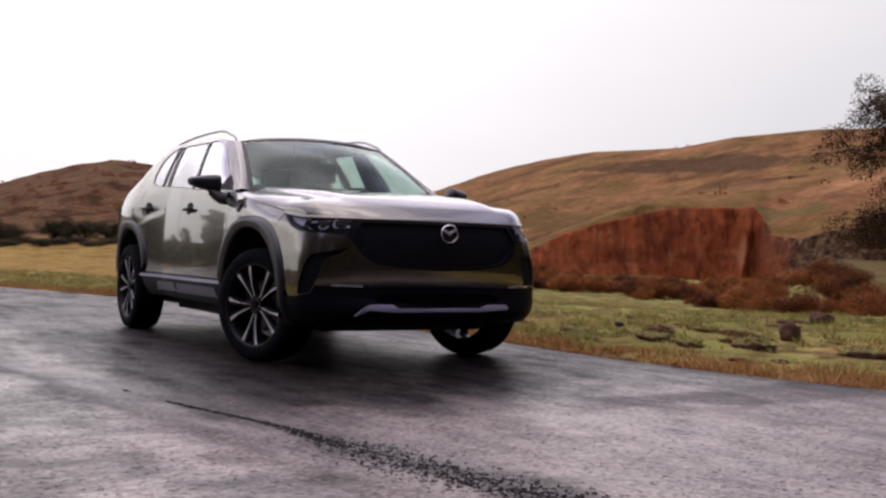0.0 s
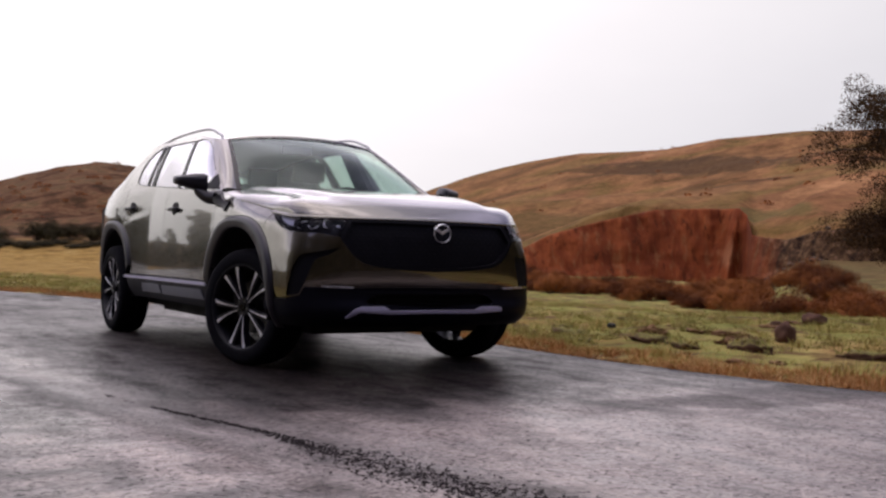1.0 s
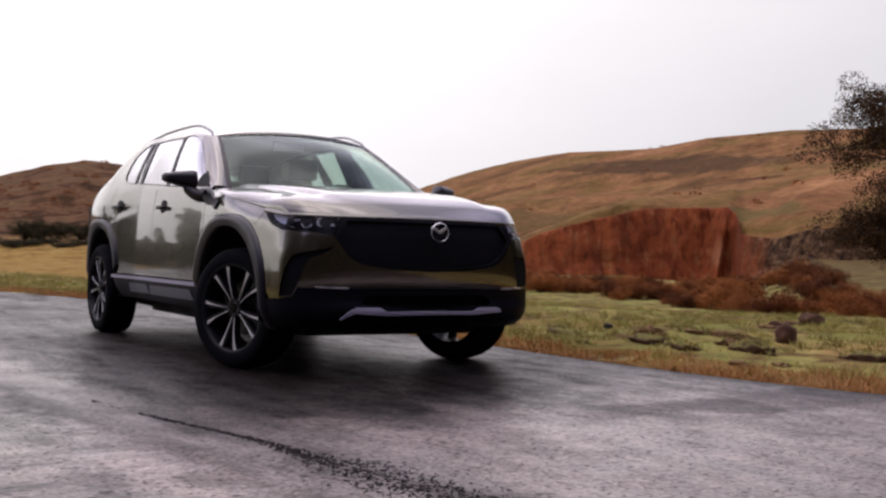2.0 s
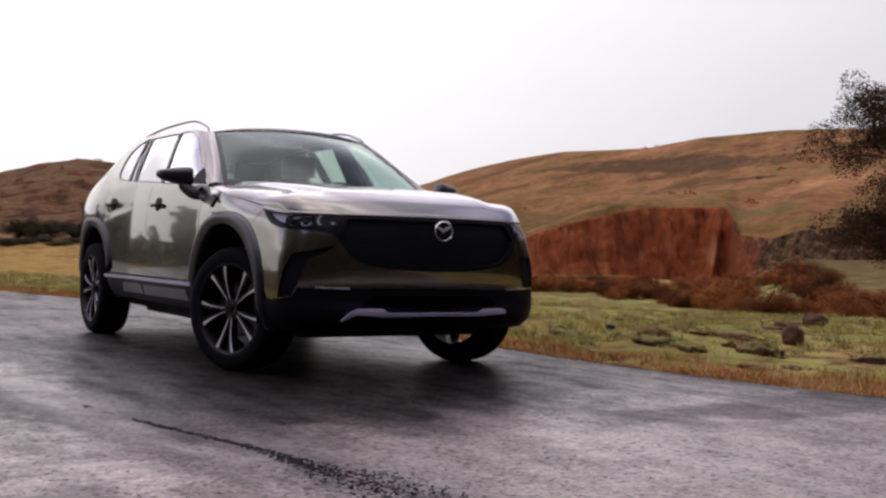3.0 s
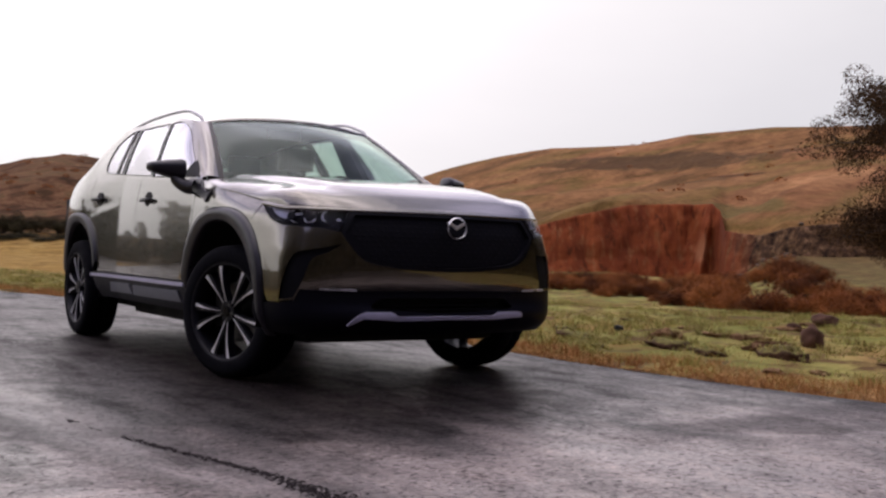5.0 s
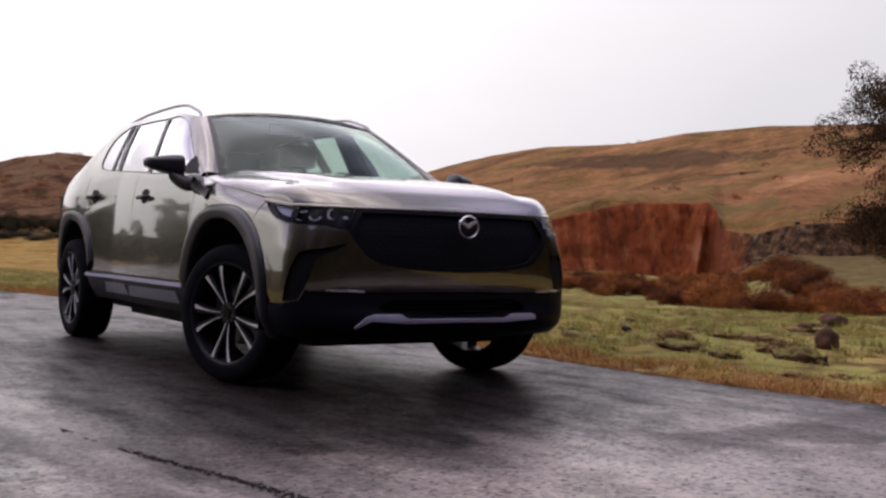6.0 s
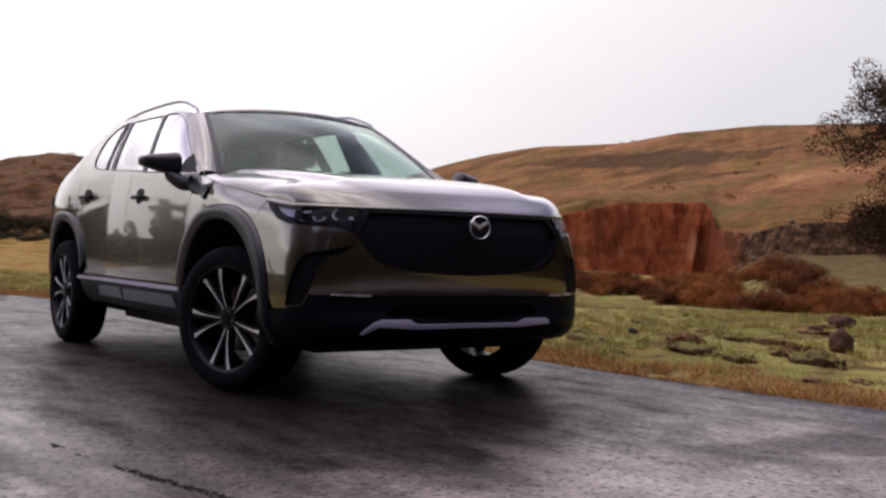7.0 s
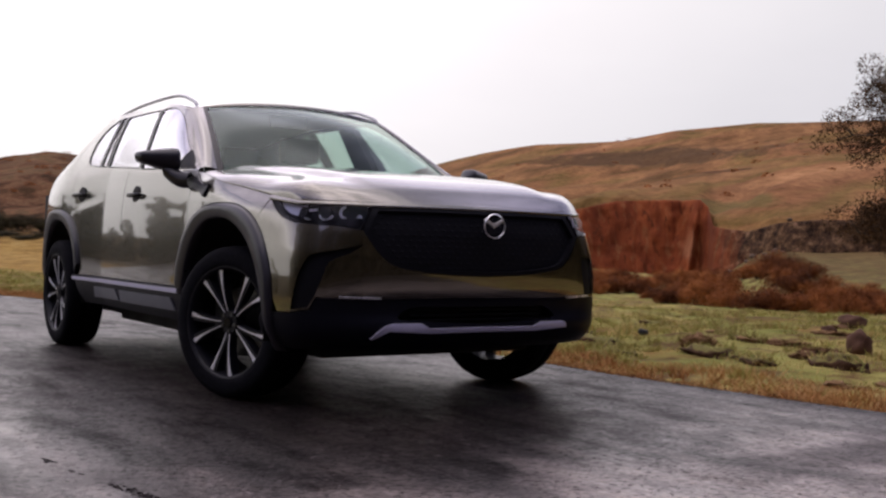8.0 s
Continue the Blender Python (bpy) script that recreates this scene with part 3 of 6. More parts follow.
def height(x, y):
    """Height of the land at a place."""
    x, y = np.asarray(x, float), np.asarray(y, float)
    dx, dy = x - HUB[0], y - HUB[1]
    r, az = np.hypot(dx, dy), np.degrees(np.arctan2(dx, dy))
    z = plain(x, y, r, az)
    # low mound on the meadow before the bank
    z = z + 3.0 * np.clip((r - 46) / 56, 0, 1.1) ** 1.25 * step(46.8, 50.0, az) * step(78, 60, az)
    sr, sz = np.interp(az, SHOULDER[:, 0], SHOULDER[:, 1]), np.interp(az, SHOULDER[:, 0], SHOULDER[:, 2])
    bt = np.interp(az, BANK[:, 0], BANK[:, 2], left=-1.1, right=1.5)
    br = np.interp(az, BANK[:, 0], BANK[:, 1], left=100, right=95)
    in_bank = step(34.2, 34.8, az) * step(57.5, 57.0, az)
    # step behind the face of the bank, then up to the crest
    base = np.where(in_bank > 0.5, np.where(r > br + 2.0, bt, z), z)
    t = np.clip((r - br - 1.2) / np.maximum(sr - br - 1.2, 1), 0, 1)
    rise = t ** 0.85
    up = base + (sz - base) * rise * (sz > 0.05)
    z = np.where((r > br + 1.2) & (sz > 0.05), np.maximum(up, base), base)
    # a second spur running up the near shoulder, with a dip beside it
    sx, sy = x - 76.0, y - 64.5
    along, across = sx * 0.957 + sy * 0.290, -sx * 0.290 + sy * 0.957
    run = step(-6, 6, along) * step(48, 18, along)
    z = z + run * (1.1 * np.exp(-(across / 3.6) ** 2) - 0.9 * np.exp(-((across - 8.0) / 4.5) ** 2))
    # dip behind the crest and the long slope to the ridge
    el, rd = np.interp(az, RIDGE[:, 0], RIDGE[:, 1]), np.interp(az, RIDGE[:, 0], RIDGE[:, 2])
    top = 0.73 + rd * np.tan(np.radians(el))
    foot = np.maximum(sr + 4, np.where(az < 28, 190.0, 0.0) + np.where(az >= 28, 60, 0))
    foot = np.where(sz > 0.05, sr, foot)
    k = np.clip((r - foot) / (rd - foot), 0, 1)
    shape = np.where(sz > 0.05, k * k * (2.2 - 1.2 * k) - 0.14 * np.sin(np.pi * np.minimum(k * 2.4, 1)), k ** 1.15)
    foot_z = np.where(sz > 0.05, sz, z)
    far = foot_z + (top - foot_z) * shape
    gully = wave_noise(x, y, 46.0, 8, 4) * 4.5 * np.sin(np.pi * np.clip(k, 0, 1)) + wave_noise(x, y, 15.0, 9, 3) * 0.8 * np.sin(np.pi * np.clip(k, 0, 1)) * step(0, 0.2, k)
    z = np.where(r > foot, far + gully, z + wave_noise(x, y, 22.0, 12, 3) * 1.3 * step(sr - 45, sr - 20, r) * step(sr, sr - 12, r) * (sz > 0.5))
    over = np.clip((r - rd) / 900, 0, 1)
    return np.where(r > rd, top - top * 0.9 * step(0, 1, over) + wave_noise(x, y, 60.0, 10, 3) * 1.0 * step(0, 0.03, over), z)


az = np.radians(np.concatenate([np.arange(-4, 62, 0.2), np.arange(62, 356, 4.0)]))
rad = [0.5]
while rad[-1] < 2600:
    rad.append(rad[-1] + max(0.22, 0.018 * rad[-1]) if rad[-1] < 500 else rad[-1] * 1.08)
rad = np.array(rad)
gx, gy = HUB[0] + np.sin(az)[:, None] * rad, HUB[1] + np.cos(az)[:, None] * rad
ground = grid_object("ground", np.stack([gx, gy, height(gx, gy)], -1), len(az), len(rad), M_GROUND, closed=True)
tagged(ground, "rolling autumn grassland with green meadow and tan hills", "ground", kind="structure")

# road: one sheet with a thick broken edge
ry = np.concatenate([np.arange(-45, -9, 1.0), np.arange(-9, 16, 0.12), np.arange(16, 70, 1.0)])
rs = np.concatenate([[-0.0005, 0.0], -np.geomspace(0.003, 0.999, 90), [-1.0, -0.9995]])
ee = road_edge(ry)[:, None] + 0.06 * wave_noise(ry, 0 * ry, 0.9, 21, 4)[:, None] * (rs > -0.3)
rx = ee + rs * road_width(ry)[:, None]
rz = 0.006 * wave_noise(rx, ry[:, None] + 0 * rx, 0.9, 22, 3)
rz[:, 0] = rz[:, -1] = -0.10
rz[:, 1] -= 0.012
road = grid_object("road", np.stack([rx, ry[:, None] + 0 * rx, rz], -1), len(ry), len(rs), M_ROAD)
tagged(road, "wet dark grey asphalt road with worn patches and cracks", "road", kind="structure")

# red earth bank
na, nh = 620, 46
ba = np.linspace(34.3, 57.2, na)
brr, bzz = np.interp(ba, BANK[:, 0], BANK[:, 1]), np.interp(ba, BANK[:, 0], BANK[:, 2])
arc = (ba * 1.9)[:, None]
hh = np.linspace(0, 1, nh)[None, :]
k1, k2 = np.clip(hh / 0.86, 0, 1), np.clip((hh - 0.86) / 0.14, 0, 1)
zt = bzz[:, None]
zz = -1.6 + (zt + 1.72) * k1 - 0.5 * k2 * k2
fl = 0.9 * wave_noise(arc, 0.0, 2.6, 31, 4) + 0.35 * wave_noise(arc, 5.0, 0.7, 32, 3)
back = 1.9 * k1 ** 1.6 - 2.6 * np.maximum(0, 0.28 - k1) + 0.35 * wave_noise(arc * 1.3, zz * 1.1, 1.3, 33, 3) * (hh < 0.86) + fl * (0.35 + 0.65 * k1) + 3.2 * k2
# a slanting buttress and a hollow near the cliff's end
back = back - 2.0 * np.exp(-((ba[:, None] - 45.7 - 0.6 * k1) / 0.30) ** 2) * (1 - 0.45 * k1) + 1.3 * np.exp(-((ba[:, None] - 44.9 - 0.6 * k1) / 0.35) ** 2) * k1
rr = brr[:, None] - 1.4 + back
pts = np.stack([HUB[0] + np.sin(np.radians(ba))[:, None] * rr, HUB[1] + np.cos(np.radians(ba))[:, None] * rr, zz], -1)
bank = grid_object("earth_bank", pts, na, nh, M_CLIFF)
tagged(bank, "eroded red earth bank cut into the hillside", "bank", kind="structure")

# ---- car: body surface ----
# The car faces -y; the front axle stands at y = 0, the rear axle at y = AXLES.
AXLES, HUB_Z, TYRE_R = 2.815, 0.36, 0.360
# half outline in plan, from the middle of the nose to the middle of the tail
PLAN = [(0, -0.935), (0.25, -0.927), (0.45, -0.908), (0.60, -0.878), (0.71, -0.83), (0.79, -0.765), (0.85, -0.66), (0.888, -0.50), (0.908, -0.30), (0.916, -0.10), (0.914, 0.2), (0.905, 0.6), (0.90, 1.2),
        (0.902, 1.9), (0.915, 2.5), (0.92, 2.85), (0.895, 3.15), (0.855, 3.40), (0.78, 3.60), (0.65, 3.71), (0.40, 3.77), (0, 3.80)]


def smooth_line(points, n=24):
    """A Catmull-Rom line through points, as an array."""
    p = np.array(points, float)
    p = np.vstack([2 * p[0] - p[1], p, 2 * p[-1] - p[-2]])
    t = np.linspace(0, 1, n, endpoint=False)[:, None]
    out = [0.5 * (2 * b + (c - a) * t + (2 * a - 5 * b + 4 * c - d) * t ** 2 + (3 * b - a - 3 * c + d) * t ** 3) for a, b, c, d in zip(p, p[1:], p[2:], p[3:])]
    return np.vstack(out + [p[-2][None]])


pl = smooth_line([(-PLAN[1][0], PLAN[1][1])] + PLAN + [(-PLAN[-2][0], PLAN[-2][1])])
pl = pl[24:-24]
PU = np.r_[0, np.cumsum(np.hypot(*np.diff(pl, axis=0).T))]
PT = np.gradient(pl, PU, axis=0)
PT /= np.linalg.norm(PT, axis=1)[:, None]
PN = np.stack([PT[:, 1], -PT[:, 0]], -1)       # outward


def uy(y):
    return float(np.interp(y, pl[:, 1], PU))


# offset of the body from the outline: heights and offsets at places along it
PROFILES = [
    (0.0, [(0.20, -0.20), (0.27, -0.10), (0.31, -0.03), (0.37, 0.0), (0.41, 0.0), (0.43, -0.02), (0.50, -0.02), (0.525, 0.0), (0.60, 0.003), (0.70, 0.003), (0.80, -0.002), (0.88, -0.02), (0.92, -0.05), (0.95, -0.09), (1.3, -0.5)]),
    (0.60, [(0.20, -0.20), (0.27, -0.10), (0.31, -0.03), (0.37, 0.0), (0.41, 0.0), (0.43, -0.015), (0.50, -0.015), (0.525, 0.0), (0.60, 0.003), (0.70, 0.0), (0.80, -0.012), (0.88, -0.04), (0.92, -0.07), (0.95, -0.11), (1.3, -0.5)]),
    (uy(-0.74), [(0.20, -0.16), (0.28, -0.07), (0.34, -0.01), (0.40, 0.0), (0.5, 0.005), (0.6, 0.002), (0.7, -0.012), (0.80, -0.045), (0.86, -0.065), (0.92, -0.09), (0.97, -0.14), (1.3, -0.5)]),
    (uy(-0.35), [(0.20, -0.12), (0.30, -0.06), (0.40, -0.01), (0.5, 0.0), (0.7, 0.0), (0.82, -0.012), (0.90, -0.03), (0.96, -0.07), (1.0, -0.12), (1.3, -0.5)]),
    (uy(0.1), [(0.20, -0.10), (0.30, -0.05), (0.40, -0.02), (0.5, -0.008), (0.7, 0.0), (0.85, -0.002), (0.95, -0.012), (1.02, -0.035), (1.08, -0.09), (1.3, -0.4)]),
    (uy(0.6), [(0.20, -0.12), (0.29, -0.06), (0.36, -0.025), (0.45, 0.002), (0.50, 0.005), (0.56, 0.006), (0.65, 0.005), (0.75, 0.002), (0.85, -0.004), (0.93, -0.010), (1.0, -0.020), (1.07, -0.036), (1.12, -0.050), (1.3, -0.12)]),
    (uy(1.9), [(0.20, -0.12), (0.29, -0.06), (0.36, -0.025), (0.45, 0.002), (0.50, 0.005), (0.56, 0.006), (0.65, 0.005), (0.75, 0.002), (0.86, -0.004), (0.95, -0.010), (1.03, -0.020), (1.10, -0.034), (1.16, -0.050), (1.3, -0.12)]),
    (uy(2.8), [(0.20, -0.10), (0.30, -0.05), (0.40, -0.01), (0.6, 0.0), (0.8, 0.0), (0.95, 0.006), (1.04, 0.0), (1.12, -0.03), (1.20, -0.065), (1.3, -0.13)]),
    (uy(3.5), [(0.20, -0.20), (0.35, -0.05), (0.5, 0.0), (0.8, 0.0), (1.0, -0.012), (1.1, -0.035), (1.2, -0.08), (1.3, -0.14)]),
    (PU[-1], [(0.20, -0.22), (0.35, -0.06), (0.5, 0.0), (0.8, 0.0), (1.0, -0.03), (1.1, -0.06), (1.2, -0.10), (1.3, -0.15)]),
]
ZG = np.arange(0.20, 1.3001, 0.005)
UG = np.linspace(0, PU[-1], 520)


def blur(a, n, axis):
    pad = [(n, n) if i == axis else (0, 0) for i in range(a.ndim)]
    b = np.cumsum(np.pad(np.pad(a, pad, mode="edge"), [(1, 0) if i == axis else (0, 0) for i in range(a.ndim)]), axis=axis)
    w = 2 * n + 1
    hi, lo = [slice(None)] * a.ndim, [slice(None)] * a.ndim
    hi[axis], lo[axis] = slice(w, None), slice(None, -w)
    return (b[tuple(hi)] - b[tuple(lo)]) / w


rows_d = np.array([blur(blur(np.interp(ZG, *np.array(p).T), 2, 0), 2, 0) for _, p in PROFILES])
DT = np.stack([np.interp(UG, [u for u, _ in PROFILES], rows_d[:, k]) for k in range(len(ZG))], -1)
DT = blur(blur(DT, 7, 0), 7, 0)


def d_at(u, z):
    a = np.clip(np.abs(u) / UG[-1] * (len(UG) - 1), 0, len(UG) - 1.001)
    b = np.clip((np.asarray(z) - 0.20) / 0.005, 0, len(ZG) - 1.001)
    i, j = a.astype(int), b.astype(int)
    fa, fb = a - i, b - j
    return (DT[i, j] * (1 - fa) + DT[i + 1, j] * fa) * (1 - fb) + (DT[i, j + 1] * (1 - fa) + DT[i + 1, j + 1] * fa) * fb


def z_belt(u):
    """Top of the lower body: hood edge, belt line and tail."""
    return np.interp(np.abs(u), [0, 0.6, uy(-0.66), uy(-0.42), uy(-0.2), uy(0.1), uy(0.36), uy(1.25), uy(2.1), uy(2.6), uy(3.2), PU[-1]],
                     [0.925, 0.922, 0.925, 0.955, 0.990, 1.035, 1.088, 1.125, 1.165, 1.19, 1.15, 1.10])


# height of the roof's edge and windshield pillar along the car
ROOF_Z = lambda y: np.interp(y, [0.30, 0.45, 0.58, 0.78, 0.97, 1.10, 1.25, 1.42, 1.8, 2.2, 2.6, 2.9, 3.2, 3.5, 3.8], [1.085, 1.118, 1.190, 1.305, 1.418, 1.482, 1.525, 1.550, 1.562, 1.558, 1.528, 1.475, 1.395, 1.30, 1.24])
# how far the greenhouse leans in along the car
LEAN = np.interp(UG, [uy(0.3), uy(0.6), uy(0.85), uy(1.1), uy(1.4), uy(2.5), uy(3.3), uy(3.7)], [1.2, 0.82, 0.53, 0.43, 0.39, 0.37, 1.05, 1.6])
LEAN = blur(blur(LEAN, 14, 0), 14, 0)


def door_bow(y, z):
    """Outward bow of the doors; a crease on the rear door starts the flare to the wheel arch, under the haunch."""
    bow = -0.018 * ((np.clip(y, 0.45, 1.9) - 1.0) / 0.9) ** 2 * step(-0.15, 0.45, y)
    low = bow * (1 - np.clip((y - 1.9) / 0.42, 0, 1))
    high = bow * step(2.75, 1.9, y)
    return low + (high - low) * step(-0.03, 0.03, z - (0.985 - 0.12 * np.clip(y - 1.9, 0, 1)))


def surf(u, z, off=0.0):
    """Points of the body and the greenhouse above its belt, u along the outline (negative: the car's right), z height."""
    u, z = np.asarray(u, float), np.asarray(z, float)
    a, s = np.abs(u), np.where(u < 0, -1.0, 1.0)
    zb = z_belt(u)
    up = np.maximum(0, z - zb)
    k = np.interp(a, UG, LEAN)
    full = np.maximum(ROOF_Z(np.interp(a, PU, pl[:, 1])) - zb, 0.02)
    k = 0.42 + (k - 0.42) * np.where(k > 0.42, np.minimum(up / full, 1.1) ** np.interp(a, [uy(2.5), uy(2.95)], [4.0, 0.9]), 1.0)
    d = d_at(u, np.minimum(z, zb)) - k * up - 0.32 * up * up + off + door_bow(np.interp(a, PU, pl[:, 1]), z)
    x = np.interp(a, PU, pl[:, 0]) + np.interp(a, PU, PN[:, 0]) * d
    y = np.interp(a, PU, pl[:, 1]) + np.interp(a, PU, PN[:, 1]) * d
    return np.stack([x * s, y, z + 0 * x], -1)


def surf_normal(u, z):
    e = 0.022
    a = surf(np.asarray(u) + e, z) - surf(np.asarray(u) - e, z)
    b = surf(u, np.asarray(z) + e) - surf(u, np.asarray(z) - e)
    n = np.cross(a, b)
    p = surf(u, z, 0.01) - surf(u, z)
    n *= np.sign((n * p).sum(-1))[..., None]
    return n / np.maximum(np.linalg.norm(n, axis=-1), 1e-9)[..., None]

# ---- car: parts ----
def paint_mat():
    """Metallic paint under clear coat with a fine flake."""
    m, n, l, b = shader("olive_metallic_paint")
    tc = n.new("ShaderNodeTexCoord").outputs["Object"]
    flake = noise_at(n, l, tc, 900.0, 1.0)
    dirt = noise_at(n, l, tc, 3.0, 5.0)
    c = ramp(n, l, flake, [(0.3, (0.122, 0.110, 0.086)), (0.7, (0.180, 0.165, 0.135))])
    l.new(mixc(n, l, 0.25, c, ramp(n, l, dirt, [(0.3, (0.6, 0.6, 0.6)), (0.6, (1, 1, 1))]), "MULTIPLY"), b.inputs["Base Color"])
    b.inputs["Metallic"].default_value, b.inputs["Roughness"].default_value = 1.0, 0.24
    b.inputs["Coat Weight"].default_value, b.inputs["Coat Roughness"].default_value = 1.0, 0.03
    b.inputs["Coat IOR"].default_value = 2.0
    return m


def glass_mat(name, tint, rough=0.0, gloss=(1, 1, 1), gain=0.9, least=0.08):
    m, n, l, b = shader(name)
    n.remove(b)
    tr, gl, mx, fr = n.new("ShaderNodeBsdfTransparent"), n.new("ShaderNodeBsdfGlossy"), n.new("ShaderNodeMixShader"), n.new("ShaderNodeLayerWeight")
    tr.inputs[0].default_value = (*tint, 1)
    gl.inputs[0].default_value, gl.inputs["Roughness"].default_value = (*gloss, 1), rough
    k = math2(n, l, "POWER", fr.outputs["Facing"], 3.5)
    l.new(math2(n, l, "ADD", math2(n, l, "MULTIPLY", k, gain), least), mx.inputs[0]), l.new(tr.outputs[0], mx.inputs[1]), l.new(gl.outputs[0], mx.inputs[2])
    l.new(mx.outputs[0], n["Material Output"].inputs[0])
    return m


M_PAINT = paint_mat()
M_CLAD = simple("black_cladding_plastic", (0.014, 0.013, 0.021), 0.38, spec=0.60, grain=0.2, scale=220, bumps=0.08)
# darker copy of the cladding, for the shaded lower bumper and sills
M_CLAD_SHADED = simple("black_cladding_shaded", (0.006, 0.006, 0.011), 0.38, spec=0.10, grain=0.2, scale=220)
M_GLOSS = simple("gloss_black_trim", (0.006, 0.006, 0.008), 0.25, coat=0.08, spec=0.15)
M_GRILLE = simple("black_grille", (0.008, 0.008, 0.011), 0.5, spec=0.08)
M_BADGE = simple("bright_silver", (0.80, 0.80, 0.83), 0.28, metal=0.55, grain=0.03)
M_DARK = simple("dark_underbody", (0.010, 0.010, 0.010), 0.8)
M_SILVER = simple("satin_silver_trim", (0.56, 0.55, 0.72), 0.34, metal=0.3, grain=0.05)
M_RAIL = simple("anodised_rail", (0.34, 0.34, 0.37), 0.35, metal=0.7, grain=0.05)
M_TYRE = simple("tyre_rubber", (0.008, 0.008, 0.011), 0.85, spec=0.06, grain=0.3, scale=60, bumps=0.2)
M_ALLOY = simple("machined_alloy", (0.90, 0.90, 0.97), 0.30, metal=0.35, grain=0.04)
M_RIM = simple("dark_painted_rim", (0.010, 0.010, 0.015), 0.42, spec=0.25)
M_WIND = glass_mat("windshield_glass", (0.60, 0.86, 0.72), 0.0, (0.84, 0.96, 0.90), 0.55, 0.03)
M_SIDE = glass_mat("side_glass", (0.80, 0.82, 0.82), 0.0, (0.95, 0.94, 0.99), 1.2, 0.24)
M_LENS = glass_mat("lamp_lens", (0.86, 0.87, 0.92), 0.0, (1, 1, 1), 0.28, 0.015)
M_LAMP = simple("lamp_reflector", (0.85, 0.86, 0.95), 0.3, metal=0.15, grain=0.05)
M_CELL = simple("lamp_cell", (0.42, 0.42, 0.52), 0.35, metal=0.4, grain=0.08)
M_SEAT = simple("dark_leather", (0.060, 0.060, 0.050), 0.55, scale=90, bumps=0.2)
M_STEEL = simple("brake_steel", (0.10, 0.10, 0.10), 0.4, metal=0.9)
M_SATIN = simple("dark_satin_trim", (0.22, 0.23, 0.27), 0.36, metal=0.6)
M_LIGHTSEAT = simple("grey_headliner", (0.60, 0.57, 0.53), 0.8)


def part(name, bm, material, parent, label="", smooth=False):
    me = bpy.data.meshes.new(name)
    bm.to_mesh(me)
    bm.free()
    me.materials.append(material)
    if smooth:
        for p in me.polygons:
            p.use_smooth = True
    ob = new(name, me)
    ob.parent = parent
    return tagged(ob, label)


def box(bm, x0, x1, y0, y1, z0, z1, bevel=0.0, m=None):
    v = bmesh.ops.create_cube(bm, size=1, matrix=(m or Matrix()) @ Matrix.Translation(((x0 + x1) / 2, (y0 + y1) / 2, (z0 + z1) / 2)) @ Matrix.Diagonal((x1 - x0, y1 - y0, z1 - z0, 1)))["verts"]
    if bevel:
        bmesh.ops.bevel(bm, geom=list({e for q in v for e in q.link_edges}), offset=bevel, segments=2, affect="EDGES", profile=0.7)
    return bm


def resample(poly, gap):
    p = np.array(list(poly) + [poly[0]], float)
    out = []
    for a, b in zip(p, p[1:]):
        k = max(1, int(math.ceil(np.hypot(*(b - a)) / gap)))
        out += [tuple(a + (b - a) * i / k) for i in range(k)]
    return out


def inside(px, py, poly):
    hit = np.zeros(len(px), bool)
    for (x0, y0), (x1, y1) in zip(poly, list(poly[1:]) + [poly[0]]):
        c = (y0 > py) != (y1 > py)
        with np.errstate(divide="ignore", invalid="ignore"):
            hit ^= c & (px < (x1 - x0) * (py - y0) / (y1 - y0) + x0)
    return hit


